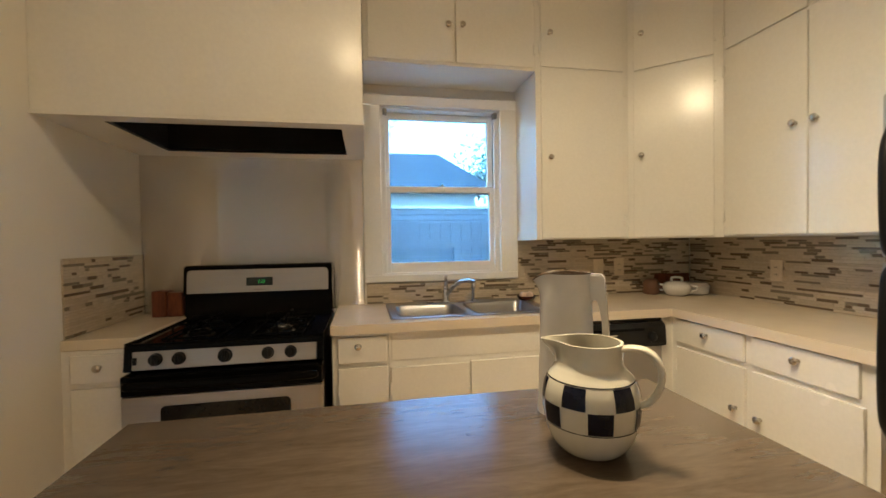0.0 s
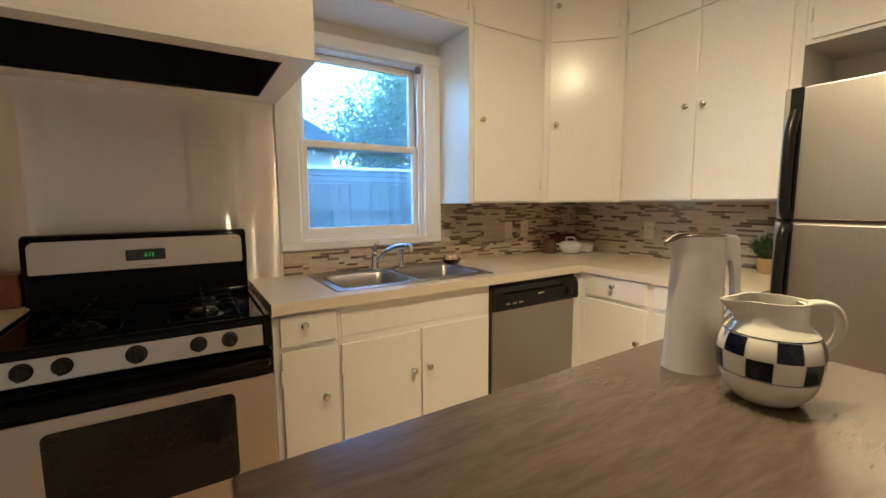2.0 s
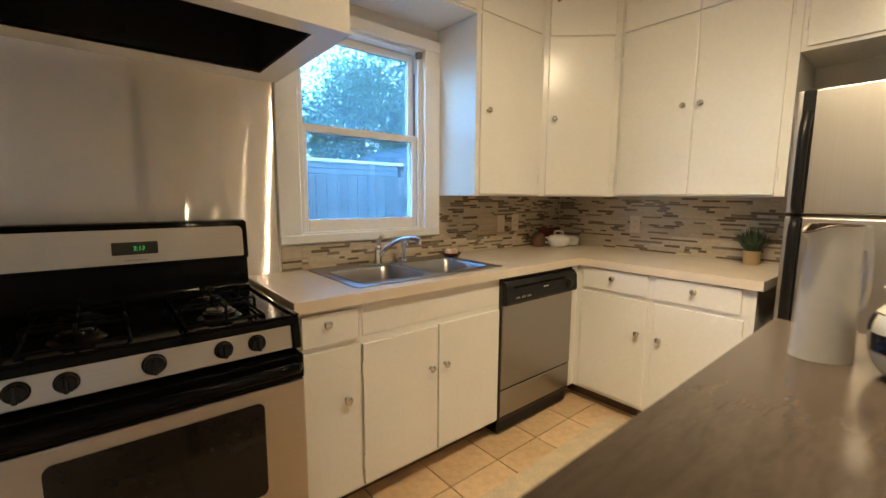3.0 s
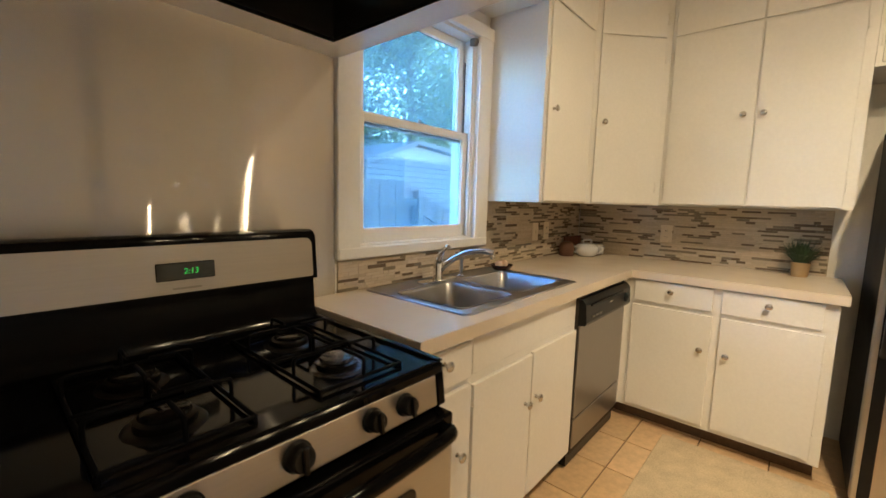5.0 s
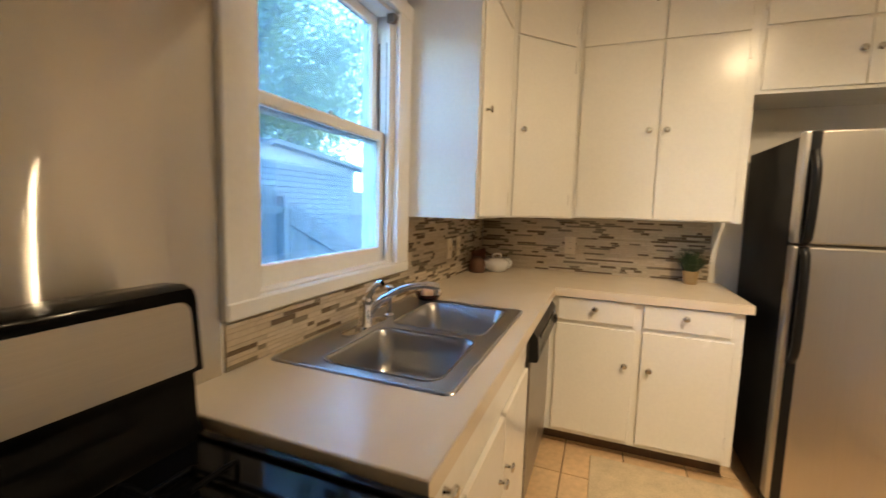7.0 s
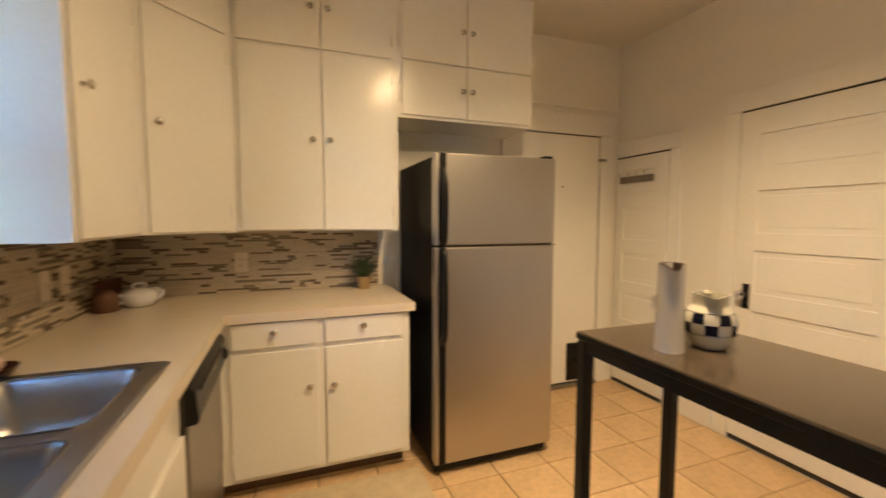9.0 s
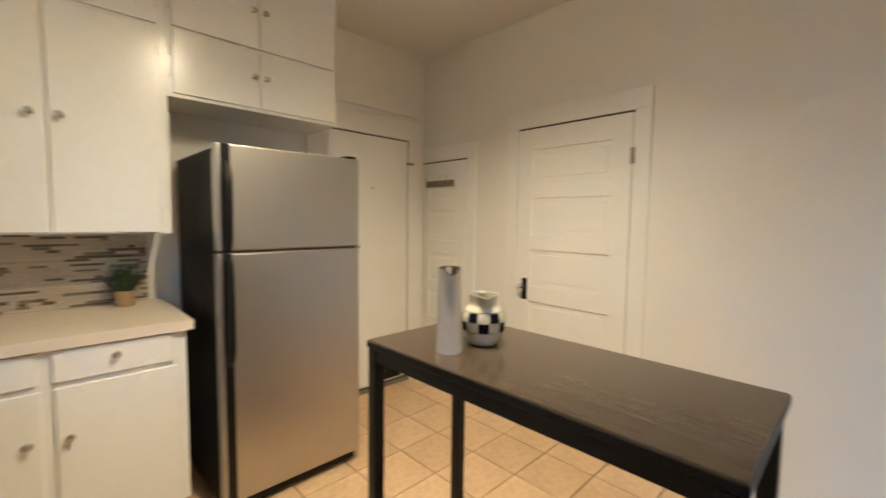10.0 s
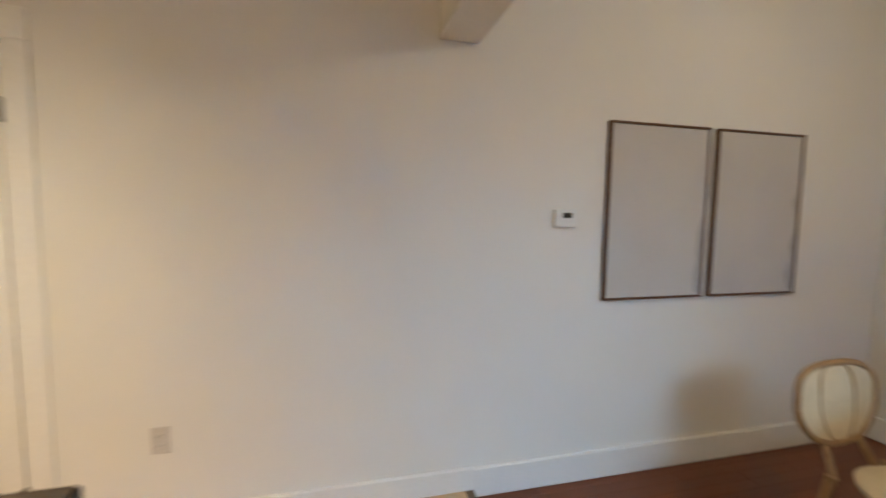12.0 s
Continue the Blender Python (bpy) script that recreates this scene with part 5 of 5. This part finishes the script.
thermostat()


def picture(x0, x1, patch):
    z0, z1, y = 0.942, 1.870, YS
    t = thing("picture", ((x0 + x1) / 2, y, z0), "large pale grey abstract canvas in a thin dark wooden frame", "picture", "pair of pictures")
    part("canvas", boxes((x0 + 0.012, x1 - 0.012, y + 0.004, y + 0.022, z0 + 0.012, z1 - 0.012)), canvas, t)
    for a in ((x0, x0 + 0.013, z0, z1), (x1 - 0.013, x1, z0, z1), (x0 + 0.013, x1 - 0.013, z0, z0 + 0.013), (x0 + 0.013, x1 - 0.013, z1 - 0.013, z1)):
        part("frame_bar", boxes((a[0], a[1], y + 0.002, y + 0.030, a[2], a[3]), bevel=0.002), frame_wood, t)
    bm = bmesh.new()
    rnd = random.Random(patch)
    pts = [(x0 + 0.013, z0 + 0.02)] + [(x0 + 0.04 + 0.05 * rnd.random() - 0.03 * k / 6, z0 + 0.03 + k * 0.085) for k in range(7)] + [(x0 + 0.013, z0 + 0.62)]
    v0 = [bm.verts.new((x, y + 0.0228, z)) for x, z in pts]
    bm.faces.new(v0)
    part("paint_patch", bm, canvas_grey, t, "darker grey painted shape")


picture(-2.462, -1.836, 3)
picture(-3.135, -2.512, 8)


# ---- dining room ----
def dining_chair():
    cx, y, w = 0.0, -0.22, 0.235
    t = thing("dining_chair", (0, 0, 0), "wooden dining chair with an oval cane back and tan seat", "chair")
    oval = [(cx + w * (1.0 if math.sin(a) > 0 else 1 + 0.16 * math.sin(a)) * math.copysign(abs(math.cos(a)) ** 0.75, math.cos(a)), y - 0.05 * (math.sin(a) + 1) / 2, 0.665 + 0.160 * math.copysign(abs(math.sin(a)) ** (0.55 if math.sin(a) > 0 else 0.85), math.sin(a))) for a in [2 * math.pi * k / 40 for k in range(41)]]
    part("back_frame", tube(bmesh.new(), oval, 0.014, 10), chair_wood, t, "bent oval wooden frame", smooth=60)
    inner = [(cx + (p[0] - cx) * 0.45, p[1], 0.665 + (p[2] - 0.665) * 0.97) for p in oval]
    part("back_band", tube(bmesh.new(), inner, 0.008, 8), chair_wood, t, smooth=60)
    bm = bmesh.new()
    c0 = bm.verts.new((cx, y - 0.025, 0.665))
    vs = [bm.verts.new((p[0], p[1] + 0.001, p[2])) for p in oval[:-1]]
    vb = [bm.verts.new((p[0], p[1] + 0.005, p[2])) for p in oval[:-1]]
    c1 = bm.verts.new((cx, y - 0.021, 0.665))
    for i in range(40):
        bm.faces.new((c0, vs[i], vs[(i + 1) % 40]))
        bm.faces.new((c1, vb[(i + 1) % 40], vb[i]))
    part("cane_panel", bm, cane, t, "woven cane back")
    part("seat", lathe(bmesh.new(), [(0.18, 0.405), (0.20, 0.41), (0.205, 0.432), (0.18, 0.45), (0.05, 0.455)], (cx - 0.02, 0.05, 0), 36), cane, t, "round tan seat", smooth=50)
    for x, yy, tx, ty in ((cx - 0.17, -0.15, -0.03, -0.06), (cx + 0.17, -0.15, 0.03, -0.06), (cx - 0.16, 0.17, -0.02, 0.03), (cx + 0.16, 0.17, 0.02, 0.03)):
        part("leg", tube(bmesh.new(), [(x, yy, 0.43), (x + tx, yy + ty, 0.0)], [0.018, 0.012], 10), chair_wood, t, smooth=60)
    for s in (-1, 1):
        part("back_post", tube(bmesh.new(), [(cx + s * 0.10, y - 0.005, 0.528), (cx + s * 0.13, y + 0.06, 0.40)], 0.013, 10), chair_wood, t, smooth=60)
    t.matrix_basis = pose(-2.525, 0.53, DZ, 0, 0, 3)


dining_chair()


def glass_table():
    t = thing("dining_table", (-2.62, 1.22, 0), "round glass dining table on a wooden pedestal", "table")
    part("glass_top", lathe(bmesh.new(), [(0.60, 0.738), (0.605, 0.742), (0.605, 0.748), (0.60, 0.752)], (-2.62, 1.22, 0), 64), table_glass, t, "clear greenish glass top", smooth=50)
    part("pedestal", lathe(bmesh.new(), [(0.28, DZ), (0.28, DZ + 0.03), (0.10, 0.05), (0.08, 0.60), (0.22, 0.70), (0.22, 0.737)], (-2.62, 1.22, 0), 40), chair_wood, t, smooth=50)


glass_table()


def pendant():
    t = thing("ceiling_lamp", (-2.45, 1.35, ZC), "small warm glowing dining room ceiling lamp", "lamp")
    part("canopy", lathe(bmesh.new(), [(0.06, ZC - 0.02), (0.07, ZC - 0.012), (0.07, ZC)], (-2.45, 1.35, 0), 28), nickel, t, smooth=50)
    part("shade", lathe(bmesh.new(), [(0.15, 2.672), (0.08, 2.696), (0.03, 2.700)], (-2.45, 1.35, 0), 32, cap0=False), nickel, t, smooth=50)


pendant()


def ceiling_light():
    t = thing("track_light", (0.51, 1.30, ZC), "nickel ceiling bar light with four small warm spot heads", "ceiling light")
    part("bar", boxes((0.11, 0.91, 1.285, 1.315, ZC - 0.045, ZC - 0.020), bevel=0.004), nickel, t)
    part("canopy", lathe(bmesh.new(), [(0.055, ZC - 0.020), (0.06, ZC - 0.016), (0.06, ZC)], (0.51, 1.30, 0), 28), nickel, t, smooth=40)
    for head, aim, power, cone in SPOTS:
        m = look(head, aim) @ pose(0, 0, 0, 180)
        h = part("spot_head", lathe(bmesh.new(), [(0.018, -0.105), (0.030, -0.085), (0.042, -0.052)], (0, 0, 0), 24, m, cap1=False), nickel, t, smooth=50)
        part("bulb_face", lathe(bmesh.new(), [(0.020, -0.062), (0.024, -0.046), (0.021, -0.030), (0.011, -0.018), (0.003, -0.015)], (0, 0, 0), 20, m), lamp_glass, h, "warm glowing bulb")


ceiling_light()

# rug
bm = boxes((0.55, 1.822, 1.515, 2.205, 0.0005, 0.009), bevel=0.003)
solid("rug", bm, rug_cloth, "flat beige woven kitchen rug with a faded pattern on the tiles", "rug")

# ---- outdoors ----
# ground lies out of view; its tone sets how much daylight bounces indoors
solid("ground", boxes((-40, 60, YN + T + 0.05, 80, -0.75, -0.70)), yard_ground, "plain grey back yard ground", "ground", kind="structure")


def fence():
    f = thing("fence", (2, 6.0, -0.7), "weathered grey wooden picket fence with rails, stepping down", "fence")
    rnd = random.Random(3)
    me = mesh_of("picket", boxes((0, 0.136, 0, 0.018, 0, 1.0)), fence_wood)
    x = -1.6
    while x < 8.6:
        top = 1.53 if x < 3.50 else max(0.2, 1.46 - (x - 3.50) * 0.46)
        o = new("picket", me)
        adopt(o, f)
        o.location = (x, 6.0 + rnd.uniform(-0.003, 0.003), -0.70)
        o.scale = (1, 1, top + 0.70 + rnd.uniform(-0.012, 0.008))
        x += 0.142
    for z in (1.235, 0.20):
        part("rail", boxes((-1.6, 3.55, 5.910, 5.995, z - 0.045, z + 0.045)), fence_wood, f)
        m = pose(3.64, 5.955, z - 0.09, 0, math.degrees(math.atan(0.46)))
        part("rail", box(bmesh.new(), 0, 5.0, 0, 0.043, -0.045, 0.045, 0, m), fence_wood, f)
    for x, h in ((-1.0, 1.19), (1.40, 1.19), (3.55, 1.40), (6.1, 0.4)):
        part("post", boxes((x, x + 0.09, 5.87, 5.99, -0.70, h)), fence_wood, f)


fence()


def garage():
    """Low outbuilding with lap siding behind the fence."""
    g = thing("garage", (1.5, 9.2, -0.7), "low grey garage with horizontal lap siding behind the fence", "building")
    part("wall", boxes((-6, 4.55, 8.62, 11.0, -0.70, 1.90)), plaster_out, g)
    me = mesh_of("lap_board", box(bmesh.new(), -6, 4.56, 0, 0.03, 0, 0.114, 0, pose(0, 8.550, 0, -16)), siding_paint)
    for k in range(9):
        o = new("lap_board", me)
        adopt(o, g)
        o.location = (0, 0, 1.80 - 0.108 * k)
    part("roof_edge", boxes((-6.1, 4.65, 8.50, 11.1, 1.915, 1.965)), window_paint, g, "white roof edge")


garage()


def shed():
    g = thing("shed", (7, 9.5, -0.7), "grey-blue shed with lap siding and a grey gable roof", "building")
    x0, x1, y = 4.75, 9.2, 8.62

    def roof_z(x):
        return 2.50 - (6.1 - x) * 0.36 if x < 6.1 else 2.50 - (x - 6.1) * 0.082
    bm = bmesh.new()
    ring_surface(bm, [[Vector((x, yy, z)) for x, z in ((x0, -0.7), (x1, -0.7), (x1, roof_z(x1)), (6.1, roof_z(6.1)), (x0, roof_z(x0)))] for yy in (y + 0.03, y + 3)])
    part("wall", bm, plaster_out, g)
    me = mesh_of("lap_board", box(bmesh.new(), x0, x1 - 0.25, 0, 0.03, 0, 0.124, 0, pose(0, y - 0.045, 0, -16)), siding_paint)
    for k in range(18):
        o = new("lap_board", me)
        adopt(o, g)
        o.location = (0, 0, 2.02 - 0.118 * k)
    part("corner_board", boxes((x1 - 0.24, x1, y - 0.02, y + 0.03, -0.7, roof_z(x1))), siding_paint, g)
    part("rear_wing", boxes((x1 + 0.01, 13.0, y + 0.7, y + 3, -0.7, 1.72)), siding_paint, g)
    bm = bmesh.new()
    eave = [(x, roof_z(x)) for x in (x0 - 0.15, 6.1, x1 + 0.35)]
    ring_surface(bm, [[Vector((x, yy, z)) for x, z in eave + [(x, z + 0.09) for x, z in reversed(eave)]] for yy in (y - 0.25, y + 3.2)])
    part("roof", bm, siding_paint, g, "pale grey roof with a light edge")
    part("cable", tube(bmesh.new(), smooth_curve([(3.0, 8.4, 2.25), (6.0, 8.4, 2.14), (9.0, 8.4, 2.28)], 6), 0.010, 6), plastic_black, g)


shed()


def house():
    g = thing("house", (-1, 15, -0.7), "neighbouring house with a dark shingled hip roof", "house")
    part("wall", boxes((-8, 3.6, 12.9, 20, -0.7, 2.75)), plaster_out, g)
    bm = bmesh.new()
    e, r = 2.80, 4.25
    v = [bm.verts.new(p) for p in ((-8.6, 12.3, e), (4.1, 12.3, e), (4.1, 20.5, e), (-8.6, 20.5, e), (-8.0, 14.6, r), (2.75, 14.6, r))]
    for q in ((0, 1, 5, 4), (1, 2, 5), (2, 3, 4, 5), (3, 0, 4), (3, 2, 1, 0)):
        bm.faces.new([v[i] for i in q])
    part("roof", bm, roof_shingle, g, "dark grey shingled roof")
    part("gutter", boxes((-8.6, 4.1, 12.22, 12.32, 2.74, 2.83)), window_paint, g)
    for k in range(16):
        part("rafter_tail", boxes((-7.6 + k * 0.75, -7.54 + k * 0.75, 12.34, 12.9, 2.62, 2.74)), window_paint, g)


house()


def tree(name, at, height, spread, seed, leaves=2600, low=0.25):
    """Tapered trunk, forking limbs, and a crown of many small leaf clumps in uneven groups."""
    rnd = random.Random(seed)
    t = thing(name, at, "leafy green tree beyond the yard", "tree", "yard trees")
    b = Vector(at)
    bm = bmesh.new()
    tube(bm, [b, b + Vector((0.1, 0, height * 0.3)), b + Vector((0.0, 0.1, height * 0.75))], [0.2, 0.15, 0.04], 8)
    ends = []
    for k in range(9):
        a = k * 2.4 + rnd.random()
        h = height * rnd.uniform(low, 0.75)
        s = b + Vector((0, 0, h))
        e = s + Vector((math.cos(a) * spread * rnd.uniform(0.4, 0.85), math.sin(a) * spread * rnd.uniform(0.4, 0.85), height * rnd.uniform(0.05, 0.25)))
        tube(bm, [s, (s + e) / 2 + Vector((0, 0, 0.15)), e], [0.07, 0.045, 0.015], 6)
        ends += [e, (s + e) / 2 + Vector((0, 0, 0.3))]
    ends.append(b + Vector((0, 0, height * 0.85)))
    part("trunk", bm, bark, t)
    vs, fs = [], []
    for k in range(leaves):
        c = rnd.choice(ends)
        p = c + Vector((rnd.gauss(0, spread * 0.22), rnd.gauss(0, spread * 0.22), rnd.gauss(0, height * 0.09)))
        n = Vector((rnd.gauss(0, 1), rnd.gauss(0, 1), rnd.gauss(0, 1) + 0.8)).normalized()
        u = n.orthogonal().normalized()
        w = n.cross(u)
        L, W = rnd.uniform(0.045, 0.10), rnd.uniform(0.028, 0.052)
        i = len(vs)
        vs += [p - u * L, p + w * W, p + u * L, p - w * W]
        fs.append((i, i + 1, i + 2, i + 3))
    me = bpy.data.meshes.new("crown")
    me.from_pydata([tuple(q) for q in vs], [], fs)
    me.materials.append(foliage)
    o = adopt(new("crown", me), t)
    tagged(o, "uneven crown of small leaves", kind="stuff")


tree("tree", (6.7, 14.0, -0.7), 6.6, 2.6, 1, 22000)
tree("tree", (9.5, 12.2, -0.7), 9.5, 3.6, 2, 33000)
tree("tree", (14.0, 14.5, -0.7), 10.5, 4.2, 3, 30000)
tree("tree", (-1.7, 10.6, -0.7), 8.6, 2.5, 4, 9000, 0.52)


# ---- floor tiles ----
P = 0.302
tile_mesh = mesh_of("tile", boxes((0.003, P - 0.003, 0.003, P - 0.003, -0.009, 0.0), bevel=0.0018), floor_tile)
ix0, iy0 = 1.914, 2.339
for i in range(-11, 3):
    for j in range(-10, 4):
        x, y = ix0 + i * P, iy0 + j * P
        if XO - 0.02 - P * 0.55 < x < XE + 0.05 and YS - P + 0.02 < y < YN:
            o = new("tile", tile_mesh)
            adopt(o, floor)
            o.location = (max(x, XO - 0.018), y, 0)

plank_meshes = {L: mesh_of("plank", boxes((0.0006, L - 0.0006, 0.0005, 0.0695, -0.010, 0.0), bevel=0.0007), oak_floor) for L in (0.35, 0.62, 0.90, 1.15)}
for j in range(50):
    x = XO - 0.0205
    for i in range(12):
        L = (0.35, 0.90, 0.62, 1.15)[(j * 3 + i * (1 + j % 3)) % 4]
        room = x - XD + 0.02
        if room < L:
            L = 0.62 if room > 0.62 else 0.35
        if room < 0.05:
            break
        x -= L
        o = new("plank", plank_meshes[L])
        adopt(o, floor_dining)
        o.location = (x, YS + j * 0.07, DZ)


# ---- mosaic backsplash ----
def mosaic_field(name, u0, u1, z0, z1, place, label, seed, single, holes=()):
    """Rows of thin stone and glass sticks in a running pattern; single: the stretch of u whose sticks are pieces of their own."""
    rnd = random.Random(seed)
    bm = boxes((u0, u1, -0.006, -0.0006, z0, z1)) if not holes else boxes((u0, holes[0][1], -0.006, -0.0006, z0, holes[0][2] - 0.001), (holes[0][1], u1, -0.006, -0.0006, z0, z1))
    bmesh.ops.transform(bm, matrix=place, verts=bm.verts)
    back = structure(name, bm, mosaic_grout, label, "backsplash")
    stock = {}
    vs, fs = [], []
    count, z = 0, z0 + 0.002
    while z < z1 - 0.008:
        h = min(rnd.choice((0.012, 0.012, 0.016)), z1 - z - 0.001)
        u = u0 + 0.001
        while u < u1 - 0.006:
            L = min(rnd.choice((0.030, 0.048, 0.066, 0.095, 0.130)) if rnd.random() < 0.95 else 0.16, u1 - u - 0.001)
            hole = any(a < u + L and u < b and c < z + h and z < d for a, b, c, d in holes)
            if not hole and L > 0.004:
                pr = 0.008 + 0.0012 * rnd.random()
                if single[0] < u < single[1] and count < 296:
                    key = (round(L, 3), round(h, 3))
                    if key not in stock:
                        stock[key] = mesh_of("stick", boxes((0, L - 0.0016, -0.009, -0.0062, 0, h - 0.0014), bevel=0.0006), mosaic)
                    o = new("stick", stock[key])
                    adopt(o, back)
                    o.matrix_basis = place @ Matrix.Translation((u, 0, z))
                    count += 1
                else:
                    i = len(vs)
                    vs += [place @ Vector(p) for p in ((u, -pr, z), (u + L - 0.0016, -pr, z), (u + L - 0.0016, -pr, z + h - 0.0014), (u, -pr, z + h - 0.0014), (u, -0.0062, z), (u + L - 0.0016, -0.0062, z), (u + L - 0.0016, -0.0062, z + h - 0.0014), (u, -0.0062, z + h - 0.0014))]
                    fs += [(i, i + 1, i + 2, i + 3), (i, i + 4, i + 5, i + 1), (i + 1, i + 5, i + 6, i + 2), (i + 2, i + 6, i + 7, i + 3), (i + 3, i + 7, i + 4, i)]
            u += L
        z += h
    me = bpy.data.meshes.new("sticks")
    me.from_pydata([tuple(p) for p in vs], [], fs)
    me.materials.append(mosaic_rest)
    tagged(adopt(new("sticks", me), back), "thin beige and brown mosaic sticks", kind="stuff")
    return back


north = Matrix.Translation((0, YN, 0))
mosaic_field("backsplash_north", 0.245, XE - 0.010, CT + 0.001, UB - 0.001, north, "linear beige and brown stone mosaic backsplash behind the sink", 11, (0.25, 1.52), [(0.236, 1.192, 1.040, 1.3)])
east = Matrix.Translation((XE, 0, 0)) @ pose(0, 0, 0, 0, 0, -90)
mosaic_field("backsplash_east", -(YN - 0.010), -1.600, CT + 0.001, UB - 0.001, east, "linear beige and brown stone mosaic backsplash in the corner", 12, (-2.2, -1.6))
west = Matrix.Translation((XW, 0, 0)) @ pose(0, 0, 0, 0, 0, 90)
mosaic_field("backsplash_west", 2.435, YN - 0.008, CT + 0.001, 1.240, west, "small patch of linear stone mosaic beside the range", 13, (2.40, 3.1))
